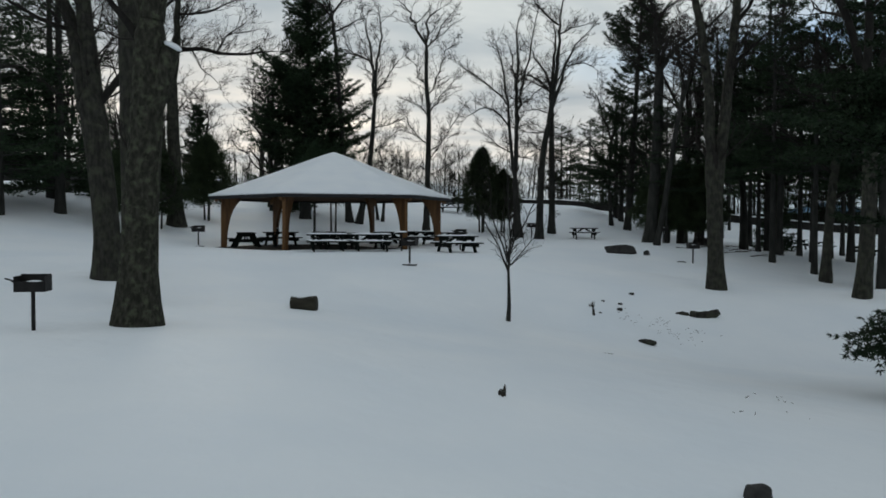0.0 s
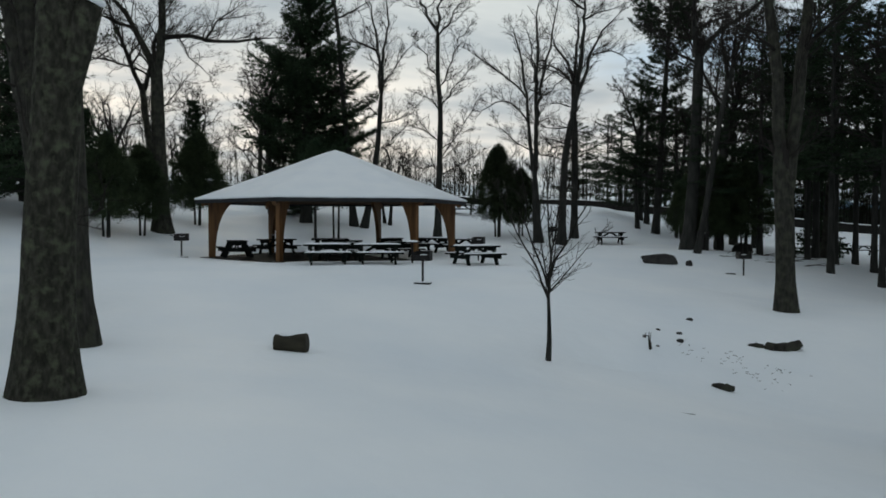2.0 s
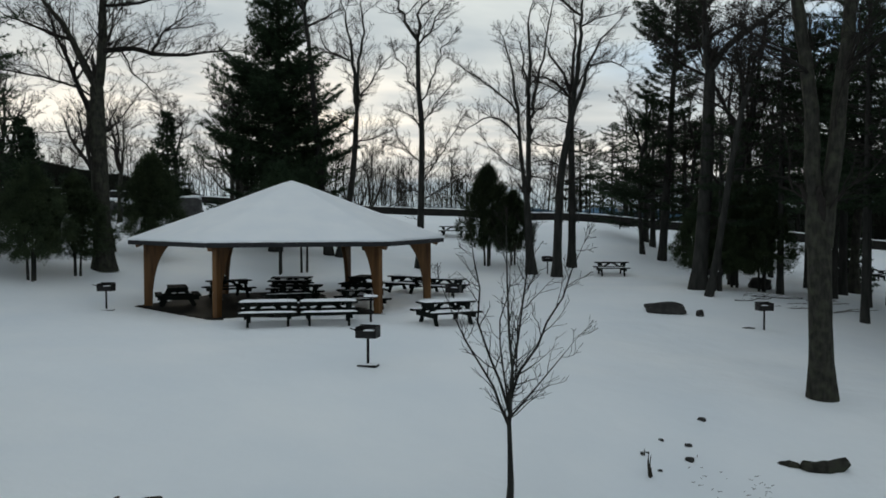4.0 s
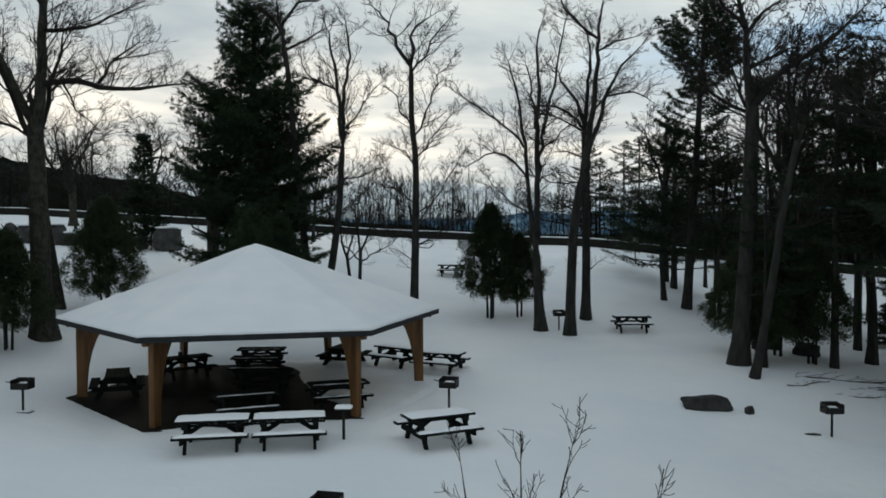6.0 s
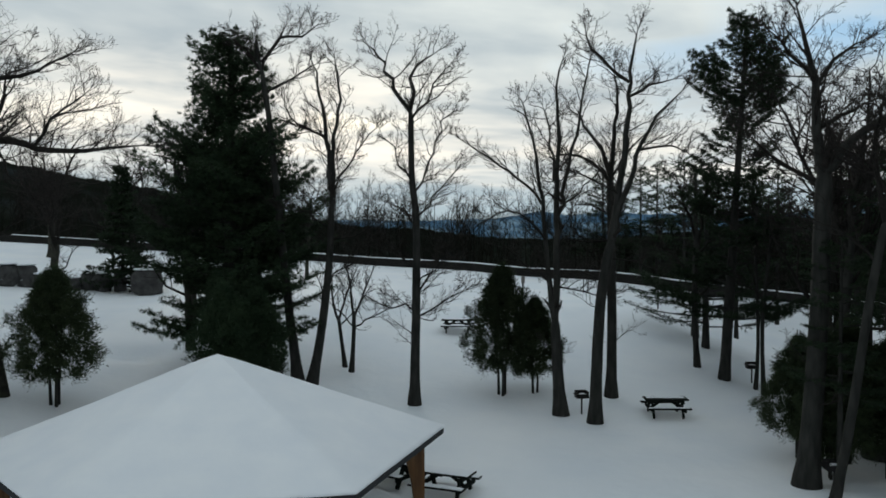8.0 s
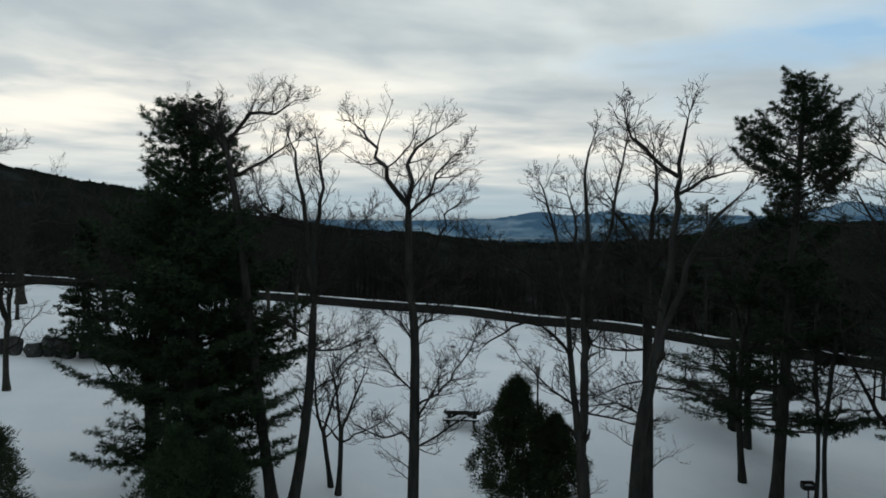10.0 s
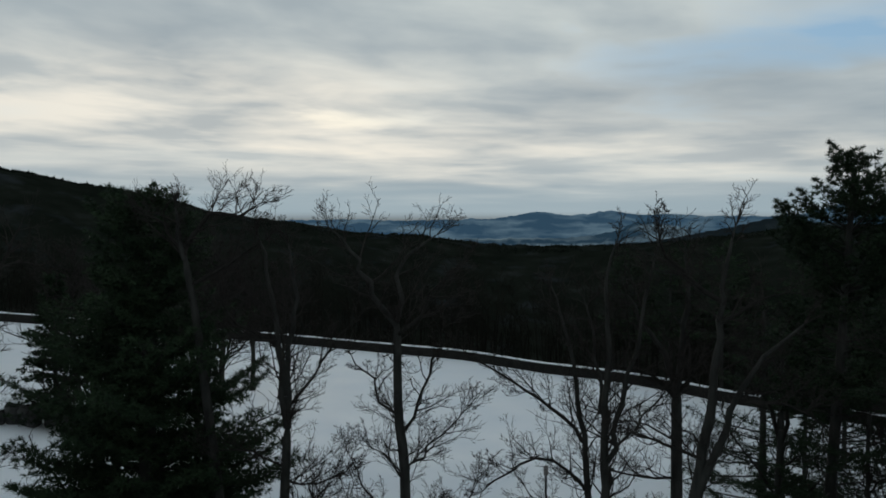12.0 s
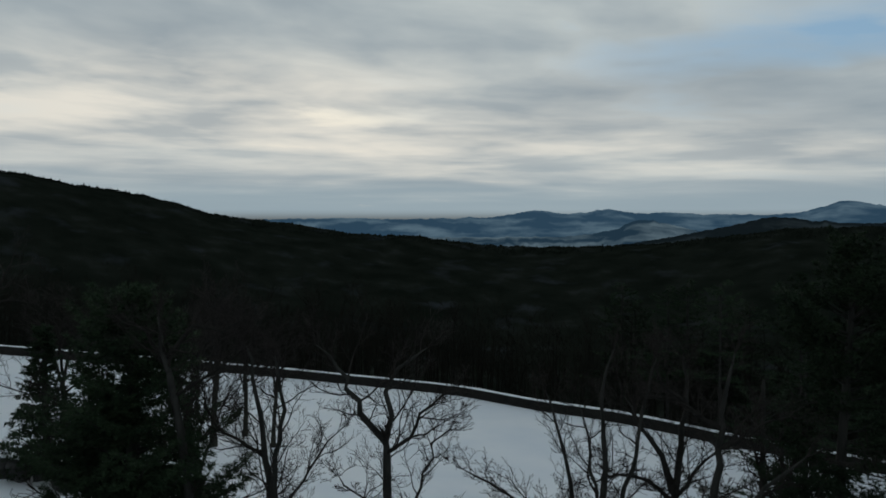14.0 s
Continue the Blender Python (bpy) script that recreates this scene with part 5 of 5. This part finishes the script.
for x, y, turn, s in ((16.8, 43.0, 130, 1.0), (19.5, 55.0, 200, 1.1), (18.5, 49.5, 250, 0.9), (22.0, 60.5, 320, 1.15), (26.0, 67.5, 20, 1.2), (23.0, 50.0, 95, 0.9), (27.0, 57.0, 170, 1.0), (22.0, 43.5, 220, 0.85), (31, 62, 300, 1.25), (28, 48, 10, 0.95), (34, 55, 80, 1.1), (12.6, 47.6, 33, 0.64), (19.5, 44.5, 20, 1.0), (17.9, 40.6, 75, 0.95), (20.3, 48, 280, 0.95), (25.5, 77, 10, 0.85), (24, 84, 140, 0.9), (28.5, 84, 30, 0.9), (22, 67, 70, 1.05), (21, 37.5, 190, 1.0), (25.5, 41, 260, 1.0), (20.0, 52.0, 20, 1.35), (22.5, 46.5, 330, 1.35), (24.0, 39.5, 80, 1.3), (18.5, 35.5, 170, 1.2), (19.6, 60.5, 200, 0.95), (18.6, 46.6, 140, 1.15), (18.8, 77.0, 50, 0.9)):
    again(hemlock, x, y, turn, s)
# the bough that hangs into view belongs to an evergreen beside the path
by_path = [(1.75 + 0.2 * (k % 5), 186 + 4.5 * k, 3.6 + 0.25 * (k % 3), -0.14 + 0.03 * (k % 2)) for k in range(10)]
by_path += [(5.3 + 0.12 * ((k * 5) % 11), 183 + 3.2 * k, 4.5 + 0.3 * ((k * 3) % 4), 0.0) for k in range(13)]
place(conifer("pine_tree", "evergreen with low boughs close to the path", 12, 0.2, 131, 4.8, 1.2, droop=-0.10, step=0.42, per=8, profile=lambda u: (1.15 - u) ** 0.5, tuft=14, blade=(0.13, 0.045), dense=13, gaps=lambda u: 0.9 if u < 0.3 else 0.05, single=by_path), 11.6, 16.6)
bush = place(cedar(141), 2.75, 60.0)
tagged(bush, group="cedars")
for x, y, turn, s in ((4.25, 60.4, 80, 0.83), (-16.6, 44.6, 150, 0.92), (-15.9, 47.2, 220, 0.85), (-15.1, 54.1, 30, 1.02), (12.9, 51.4, 200, 0.82), (12.95, 48.9, 310, 0.72), (13.4, 50.4, 100, 0.85), (14.5, 51.3, 240, 0.95), (15.2, 49.6, 20, 0.9)):
    again(bush, x, y, turn, s, s * 0.9)
tall_bush = place(cedar(143, 5.4, 1.2, 2.15, 2, 40000, NEEDLE), -8.1, 53.2)
tagged(tall_bush, group="cedars")
again(tall_bush, -7.0, 53.9, 120, 0.95)
small_spruce = place(conifer("small_spruce", "small pointed dark green spruce tree", 6.4, 0.1, 151, 1.75, 0.4, step=0.26, per=9, tuft=10, blade=(0.18, 0.07), dense=6), -24.1, 82.8)
small_spruce.matrix_basis = small_spruce.matrix_basis @ Matrix.Diagonal((1.5, 1.5, 1.45, 1))
tagged(small_spruce, group="small spruces")
for x, y, turn, s in ((-14.2, 71.0, 50, 0.8), (-10.5, 62.5, 100, 0.9), (22.5, 57.0, 190, 0.9), (-22.5, 56.0, 40, 0.9), (-25.0, 60.0, 120, 1.0), (-27.5, 57.0, 220, 0.9)):
    again(small_spruce, x, y, turn, s)

# bare trees by the wall and round about: three kinds, set again and again
WAYSIDE = dict(wander=0.2, lift=0.045, kids=(10, 7, 5), deepest=3, thin=0.010)
edge = [bare_tree("wayside_tree", "leafless tree near the overlook wall", -24.6, 73.6, 9.5, 0.16, 161, (0.3, 0), fork=4.2, stems=3, limbs=11, clear=0.25, limb_len=0.36, style=WAYSIDE),
        bare_tree("wayside_tree", "leafless tree near the overlook wall", -16.0, 84.0, 9.0, 0.14, 163, (-0.4, 0), fork=5, stems=2, limbs=10, clear=0.3, limb_len=0.34, style=WAYSIDE),
        bare_tree("wayside_tree", "leafless tree near the overlook wall", -11.0, 70.0, 9.8, 0.15, 167, (0.5, 0), fork=4.5, stems=3, limbs=10, clear=0.3, limb_len=0.36, style=WAYSIDE)]
bare_tree("wayside_tree", "thick old leafless tree with a round crown near the wall", -38.1, 100.5, 11.5, 0.36, 171, (0.2, 0), fork=3.4, stems=4, limbs=9, clear=0.3, limb_len=0.42, style=WAYSIDE, spread=0.5)
rng = random.Random(7)
for o in edge:
    tagged(o, group="wayside trees")
for i, (x, y, s) in enumerate(((-13.5, 66, 1.0), (-34.6, 93.4, 0.9), (-24.4, 86.5, 1.15), (-15.7, 88.9, 1.2), (-13.2, 76.0, 1.25), (-14.2, 91.3, 1.0), (-28, 63, 1.1), (-31, 70, 1.1), (17.5, 38.5, 1.35), (21, 37, 1.4), (19, 33, 1.4), (25, 43, 1.4), (-29, 45, 1.3), (-30, 95, 0.8), (-11.64, 88.7, 0.9), (16.5, 58, 1.4), (18.6, 61.5, 1.5), (21.5, 54, 1.5), (-12.8, 63.5, 1.15), (-15, 70, 1.2), (-19, 96, 0.85))):
    again(edge[i % 3], x, y, rng.uniform(0, 360), s)


# evergreens on the slope beyond the wall
rng = random.Random(19)
for k in range(24):
    x = 14.5 + 1.7 * k + rng.uniform(-0.8, 0.8)
    d = rng.uniform(2.5, 9)
    c = again(hemlock, x, wall_y(x) + d, rng.uniform(0, 360), rng.uniform(0.92, 1.12))
    c.location.z = land(x, wall_y(x)) - 0.1 - 0.30 * d


def far_woods():
    """The bare woods on the slope below the wall, each tree a few tubes."""
    rng = random.Random(77)
    t, n = Tubes(), 0
    for k in range(1350):
        x = rng.uniform(-75, 75)
        d = 3 + 70 * rng.random() ** 1.9
        y = wall_y(x) + d
        z = land(x, wall_y(x)) - 0.30 * d - 0.5
        h = rng.uniform(6.5, 10.5) + 0.10 * d
        o = Vector((x, y, z))
        r = rng.uniform(0.05, 0.11)
        top = o + Vector((rng.gauss(0, 0.5), rng.gauss(0, 0.5), h))
        t.add([o, o.lerp(top, 0.35) + Vector((rng.gauss(0, 0.18), 0, 0)), o.lerp(top, 0.7) + Vector((rng.gauss(0, 0.22), 0, 0)), top], [r, r * 0.75, r * 0.45, 0.015], 4)
        for j in range(11):
            u = rng.uniform(0.35, 0.97)
            p = o.lerp(top, u)
            a = rng.uniform(0, 6.28)
            ln = h * rng.uniform(0.14, 0.28) * (1.25 - u * 0.6)
            q = p + Vector((math.cos(a) * ln * 0.75, math.sin(a) * ln * 0.75, ln * rng.uniform(0.5, 0.9)))
            t.add([p, p.lerp(q, 0.5) + Vector((0, 0, -0.08 * ln)), q], [r * 0.4 * (1.1 - u) + 0.02, 0.02, 0.012], 3)
            for s in range(6 if d < 18 else 2):
                w = rng.uniform(0.25, 1)
                c = p.lerp(q, w)
                e = c + Vector((rng.gauss(0, 0.3), rng.gauss(0, 0.3), rng.uniform(0.2, 0.7))) * ln * 0.45
                t.add([c, e], [0.013, 0.009], 3)
    ob = new("hillside_woods", t.mesh("hillside_woods", WOODS))
    tagged(ob, "leafless woods on the slope below the wall", "woods", kind="stuff")


far_woods()


def ridge_woods():
    """Tree tops that roughen the ridges."""
    g = np.random.default_rng(5)
    v = np.array(VALLEY_VERTS)
    rings = v.reshape(-1, VALLEY_RINGS, 3)
    el = (rings[:, :, 2] - 20) / np.hypot(rings[:, :, 0] - 0.9, rings[:, :, 1] - 33)
    CREST = np.argmax(np.where(np.arange(VALLEY_RINGS) > 30, el, -9), 1)
    CREST = np.clip(CREST, 5, VALLEY_RINGS - 3)
    pts = []
    for k in range(6000):
        i = int(g.integers(40, len(rings) - 40))
        j = CREST[i]
        a, b = g.random(2)
        p = (rings[i, j] * (1 - a) + rings[i + 1, j] * a) * (1 - b) + (rings[i, j - 1] * (1 - a) + rings[i + 1, j - 1] * a) * b
        pts.append(p)
    verts, faces = [], []
    for p in pts:
        h, r = g.uniform(0.3, 1.7) + 1.5 * (g.random() < 0.03), g.uniform(0.8, 1.7)
        c = len(verts)
        o = g.uniform(0, 6.28)
        for q in range(5):
            verts.append((p[0] + r * math.cos(o + q * 1.2566), p[1] + r * math.sin(o + q * 1.2566), p[2] - 1 + g.uniform(0, h * 0.4)))
        verts.append((p[0], p[1], p[2] + h))
        faces += [(c + q, c + (q + 1) % 5, c + 5) for q in range(5)]
    ob = new("ridge_woods", mesh_of("ridge_woods", verts, faces, FOREST))
    tagged(ob, "dark tree tops covering the ridges", "woods", kind="stuff")


ridge_woods()


# ---------------------------------------------------------------- the low wall at the edge of the overlook
def build_wall():
    xs = np.concatenate([[-150, -110, -80], np.arange(-70, 60.1, 1.25), [75, 100, 150]])
    for name, prof, mat, label in (
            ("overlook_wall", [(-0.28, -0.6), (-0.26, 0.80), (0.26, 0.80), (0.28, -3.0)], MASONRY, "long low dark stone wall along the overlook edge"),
            ("wall_snow", [(-0.262, 0.785), (-0.24, 0.845), (-0.1, 0.875), (0.12, 0.875), (0.25, 0.84), (0.262, 0.785)], SNOW_CAP, "snow lying along the top of the wall")):
        verts = []
        for x in xs:
            y = wall_y(x)
            dx, dy = 1.0, wall_y(x + 0.5) - wall_y(x - 0.5)
            nx, ny = -dy / math.hypot(dx, dy), dx / math.hypot(dx, dy)
            z = land(x, y)
            for o, h in prof:
                j = 0.03 * noise.noise((x * 0.9, o * 5, h * 3))
                verts.append((x + nx * o, y + ny * o, z + h + (j if h > 0 else 0)))
        n = len(prof)
        faces = [(i * n + j, (i + 1) * n + j, (i + 1) * n + j + 1, i * n + j + 1) for i in range(len(xs) - 1) for j in range(n - 1)]
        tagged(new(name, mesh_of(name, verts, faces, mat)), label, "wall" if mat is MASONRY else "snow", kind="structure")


build_wall()


# ---------------------------------------------------------------- rocks, logs and what pokes out of the snow
def rock(name, label, x, y, size, seed, turn=0.0, sink=0.12, cat="rock", mat=None, snow=False, group="", square=0.62):
    bm = bmesh.new()
    bmesh.ops.create_icosphere(bm, subdivisions=3, radius=0.5)
    for v in bm.verts:
        n = v.co.normalized()
        k = 1 + 0.34 * noise.noise(n * 1.4 + Vector((seed, 0, 0))) + 0.12 * noise.noise(n * 3.5 + Vector((0, seed, 0)))
        p = n * 0.5 * k
        p = Vector([math.copysign(abs(c * 2) ** square / 2, c) for c in p])
        v.co = Vector((p.x * size[0], p.y * size[1], p.z * size[2] + size[2] * 0.5))
    ob = thing(name, label, cat, pose(x, y, land(x, y) - sink, 0, 0, turn), group)
    part("stone", bm, mat or ROCK, ob)
    if snow:
        bm = bmesh.new()
        bmesh.ops.create_icosphere(bm, subdivisions=3, radius=0.5)
        for v in bm.verts:
            v.co = Vector((v.co.x * size[0] * 0.95, v.co.y * size[1] * 0.95, size[2] * 0.98 + v.co.z * 0.22 + 0.03 * noise.noise(v.co * 5 + Vector((seed, 0, 0)))))
        part("snow_cap", bm, SNOW_CAP, ob, "cap of snow")
    return ob


rock("stone", "small dark stone showing through the snow", 3.08, 8.15, (0.26, 0.22, 0.24), 5, 15, 0.1)
rock("boulder", "long low dark boulder lying in the snow", 8.9, 42.3, (1.6, 0.6, 0.52), 3, -4, 0.1, square=0.8)
rock("stone", "small stone beside the long boulder", 10.15, 42.0, (0.28, 0.2, 0.3), 7, 20, 0.06)
rock("boulder", "rounded dark boulder under the evergreens", 15.98, 52.1, (1.1, 0.7, 0.68), 9, -25, 0.15)


def log(name, label, x, y, length, r, turn, tilt=0.0, seed=1, mat=None, lift=0.0, bow=0.0):
    t = Tubes()
    n = 9
    pts = [Vector(((i / n - 0.5) * length, 0.06 * math.sin(i * 0.8 + seed) * length * 0.3, r * 0.3 + lift + 1.6 * r * (abs(i / n - 0.5) * 2) ** 2 * bow + math.sin(math.radians(tilt)) * (i / n - 0.5) * length)) for i in range(n + 1)]
    t.add(pts, [r * (0.25 + 0.75 * math.sin(math.pi * (i + 0.5) / (n + 1)) ** 0.45) * (1 + 0.2 * noise.noise((i * 0.9, seed, 0))) for i in range(n + 1)], 12)
    t.f.append(tuple(range(11, -1, -1)))
    ob = thing(name, label, "log", pose(x, y, land(x, y) - 0.04, 0, 0, turn))
    part("wood", t.mesh("log", mat or BARK), None, ob)
    return ob


def fallen_branch(x, y, length, turn, seed):
    """A thin dead branch with its side twigs, lying on the snow."""
    rng = random.Random(seed)
    t = Tubes()
    spine = [Vector(((i / 8 - 0.5) * length, 0.05 * length * math.sin(i * 0.7 + seed) + rng.gauss(0, 0.02), 0.05 + 0.03 * math.sin(i + seed))) for i in range(9)]
    t.add(spine, [0.022 * (1 - 0.085 * i) for i in range(9)], 6)
    for i in range(2, 9):
        for side in (-1, 1):
            if rng.random() < 0.75:
                a, ln = side * rng.uniform(0.5, 1.0), length * rng.uniform(0.10, 0.26)
                m = spine[i] + Vector((math.cos(a), math.sin(a), rng.uniform(0.0, 0.25))) * ln * 0.5
                e = m + Vector((math.cos(a * 0.6), math.sin(a * 0.6), rng.uniform(-0.1, 0.2))) * ln * 0.5
                t.add([spine[i], m, e], [0.011, 0.008, 0.004], 4)
                t.add([m, m + Vector((math.cos(a * 1.7), math.sin(a * 1.7), 0.1)) * ln * 0.35], [0.007, 0.004], 4)
    ob = thing("branch", "long thin dead branch with side twigs fallen on the snow", "branch", pose(x, y, land(x, y) - 0.03, 0, 0, turn), "fallen branches")
    part("wood", t.mesh("branch", WEED), None, ob)


def stump():
    """A short sawn length of log lying on its side, snow on top."""
    ob = thing("log_section", "short sawn log section lying in the snow with a snow cap", "log", pose(-3.65, 22.15, land(-3.65, 22.15) - 0.05, 0, 0, -6))
    t = Tubes()
    t.add([Vector((-0.33, 0, 0.17)), Vector((-0.1, 0, 0.18)), Vector((0.12, 0, 0.18)), Vector((0.33, 0, 0.19))], [0.20, 0.19, 0.195, 0.21], 16)
    t.f.append(tuple(range(15, -1, -1)))
    part("wood", t.mesh("wood", LOGWOOD), None, ob)
    bm = bmesh.new()
    bmesh.ops.create_icosphere(bm, subdivisions=3, radius=0.5, matrix=pose(-0.08, 0.04, 0.365) @ Matrix.Diagonal((0.40, 0.30, 0.10, 1)))
    part("snow_cap", bm, SNOW_CAP, ob, "thin snow cap")


stump()
log("log", "dark curved log half buried in snow", 8.45, 27.15, 0.95, 0.17, 5, 3, 3, bow=0.5)
log("branch", "short dark branch beside the log", 7.75, 27.25, 0.42, 0.11, -16, 3, 5)
log("branch", "short dark branch lying near a grill", 11.45, 40.5, 0.5, 0.08, 0, 0, 8)
log("branch", "thin bent twig lying on the snow", 3.75, 20.3, 0.75, 0.016, -20, 0, 9, lift=0.03)
for x, y, ln, turn, seed in ((13.9, 46.0, 3.6, -24, 11), (15.3, 45.2, 3.0, 8, 12), (14.4, 44.3, 2.6, -12, 13), (15.9, 46.6, 2.8, -40, 14), (13.2, 45.2, 1.7, 25, 15), (16.6, 44.5, 2.2, 15, 16)):
    fallen_branch(x, y, ln, turn, seed)
log("branch", "short dark branch lying in snow", 5.85, 24.0, 0.52, 0.095, -38, 0, 6, lift=0.03)


def thin_stems():
    """Slim leafless stems that stand in front of the wall."""
    for k, (x, y, h) in enumerate(((10.48, 86.4, 2.4), (10.08, 86.0, 2.3), (11.6, 84.5, 1.6))):
        rng = random.Random(50 + k)
        t = Tubes()
        t.add([Vector((0, 0, -0.05)), Vector((0.03, 0, h * 0.5)), Vector((0.01, 0.02, h))], [0.045, 0.036, 0.016], 6)
        for q in range(6):
            a, z = rng.uniform(0, 6.28), h * rng.uniform(0.55, 0.98)
            t.add([Vector((0.02, 0, z)), Vector((0.25 * math.cos(a), 0.25 * math.sin(a), z + 0.3))], [0.012, 0.005], 4)
        ob = new("slim_sapling", t.mesh("slim_sapling", BARK_FAR))
        ob.matrix_basis = pose(x, y, land(x, y))
        tagged(ob, "thin leafless sapling standing in snow before the wall", "sapling", "slim saplings")


thin_stems()


def weeds():
    """Dry stalks and leaf scraps that poke through the snow in the hollow."""
    rng = random.Random(9)
    spots = [(4.71, 26.14, 0.42, 0.055), (4.73, 27.0, 0.14, 0.05), (0.84, 11.9, 0.16, 0.06)]
    clods = [(6.5, 29.05, 0.19, 40), (5.83, 27.65, 0.16, -10), (5.68, 27.0, 0.18, 20), (5.28, 27.75, 0.13, 45), (4.95, 26.4, 0.09, 0), (4.85, 27.1, 0.09, 30)]
    for k, (x, y, size, turn) in enumerate(clods):
        rock("clod", "small dark clod of earth showing through the snow", x, y, (size, size * 0.55, size * 0.62), 60 + k, -turn, 0.03, "clod", ROCK, group="clods")
    for x, y, h, r in spots:
        t = Tubes()
        lean = rng.uniform(0, 6.28)
        for k in range(7):
            a = rng.uniform(0, 6.28)
            o = Vector((r * 0.7 * math.cos(a), r * 0.7 * math.sin(a), -0.05))
            hh = h * rng.choice((0.35, 0.5, 0.6, 1.0))
            p = o + Vector((0.3 * r * math.cos(lean), 0.3 * r * math.sin(lean), hh * 0.6 + 0.05))
            t.add([o, p, p + Vector((rng.gauss(0, 0.35) * r, rng.gauss(0, 0.35) * r, hh * 0.4))], [r * rng.uniform(0.25, 0.5), r * rng.uniform(0.2, 0.4), r * 0.12], 5)
        ob = new("dead_stalk", t.mesh("dead_stalk", WEED))
        ob.matrix_basis = pose(x, y, land(x, y) + 0.0)
        tagged(ob, "dark dead stalk poking out of the snow", "stalk", "dead stalks")
    t = Tubes()
    for k in range(75):
        cx, cy, sx, sy = rng.choice(((6.0, 26.1, 0.4, 0.2), (6.9, 26.0, 0.12, 0.4), (6.9, 26.1, 0.10, 0.3), (7.2, 24.6, 0.3, 0.3), (7.0, 25.2, 0.25, 0.3), (7.8, 25.4, 0.25, 0.2), (6.6, 25.9, 0.5, 0.3), (7.3, 25.0, 0.4, 0.4), (6.0, 26.4, 0.3, 0.3), (4.5, 12.3, 0.3, 0.25), (5.5, 13.6, 0.3, 0.3)))
        x, y = rng.gauss(cx, sx), rng.gauss(cy, sy)
        z = land(x, y) + 0.02
        a, ln = rng.uniform(0, 6.28), rng.uniform(0.03, 0.12)
        t.add([Vector((x, y, z)), Vector((x + ln * math.cos(a), y + ln * math.sin(a), z + rng.uniform(0.0, 0.035)))], [0.008, 0.004], 3)
    tagged(new("twig_litter", t.mesh("twig_litter", WEED)), "scattered dead twigs and grass tips in the snow", "litter", kind="stuff")


weeds()


# ---------------------------------------------------------------- boulder bank on the hillside
def boulder_bank():
    rng = random.Random(4)
    for k in range(15):
        x = -38 + k * 1.15 + rng.uniform(-0.15, 0.15)
        y = 81.6 + 0.09 * k + rng.uniform(-0.25, 0.25)
        rock("boulder", "rough dark grey boulder in a snow-topped retaining bank", x, y, (rng.uniform(0.95, 1.75), 1.1, rng.uniform(1.0, 2.1)), 20 + k, rng.uniform(-25, 25), 0.25, mat=PALE_ROCK, snow=rng.random() < 0.45, group="retaining boulders", square=0.92)
    rock("boulder", "large flat-faced brown boulder with a snow cap", -21.6, 80.9, (2.1, 1.2, 2.0), 44, 0, 0.15, mat=PALE_ROCK, snow=True, group="retaining boulders")
    # bare brush on the bank above the boulders
    for k in range(17):
        x, y = -37.5 + 0.98 * k + rng.uniform(-0.5, 0.5), 83.5 + rng.uniform(-0.4, 1.6)
        t = Tubes()
        for q in range(7):
            d = Vector((rng.gauss(0, 0.5), rng.gauss(0, 0.5), 1)).normalized()
            shoot((t, t), Vector((rng.gauss(0, 0.1), rng.gauss(0, 0.1), -0.05)), d, rng.uniform(0.7, 1.5), 0.016, 1, rng, dict(wander=0.2, lift=0.02, kids=(0, 5), deepest=2, thin=0.008, root=-1))
        ob = new("bare_shrub", t.mesh("bare_shrub", WEED))
        ob.matrix_basis = pose(x, y, land(x, y))
        tagged(ob, "low leafless brush on the bank above the boulders", "shrub", "bank shrubs")


boulder_bank()


# ---------------------------------------------------------------- small posts
def post_sign(name, label, x, y, h, board, seed=0):
    ob = thing(name, label, "sign", pose(x, y, land(x, y)))
    bm = bmesh.new()
    rod(bm, (0, 0, -0.2), (0, 0, h), 0.045, n=8)
    part("post", bm, IRON, ob)
    part("board", boxed(board[0], 0.03, board[1], pose(0, -0.05, h - board[1] / 2), 0.005), SIGN, ob, "small plain board")


post_sign("sign_post", "thin post with a small board", 4.25, 68.0, 6.6 - land(4.25, 68.0), (0.2, 0.42))
post_sign("sign_post", "thin post with a small square board near the wall", 14.3, 79.6, 1.9, (0.4, 0.42))
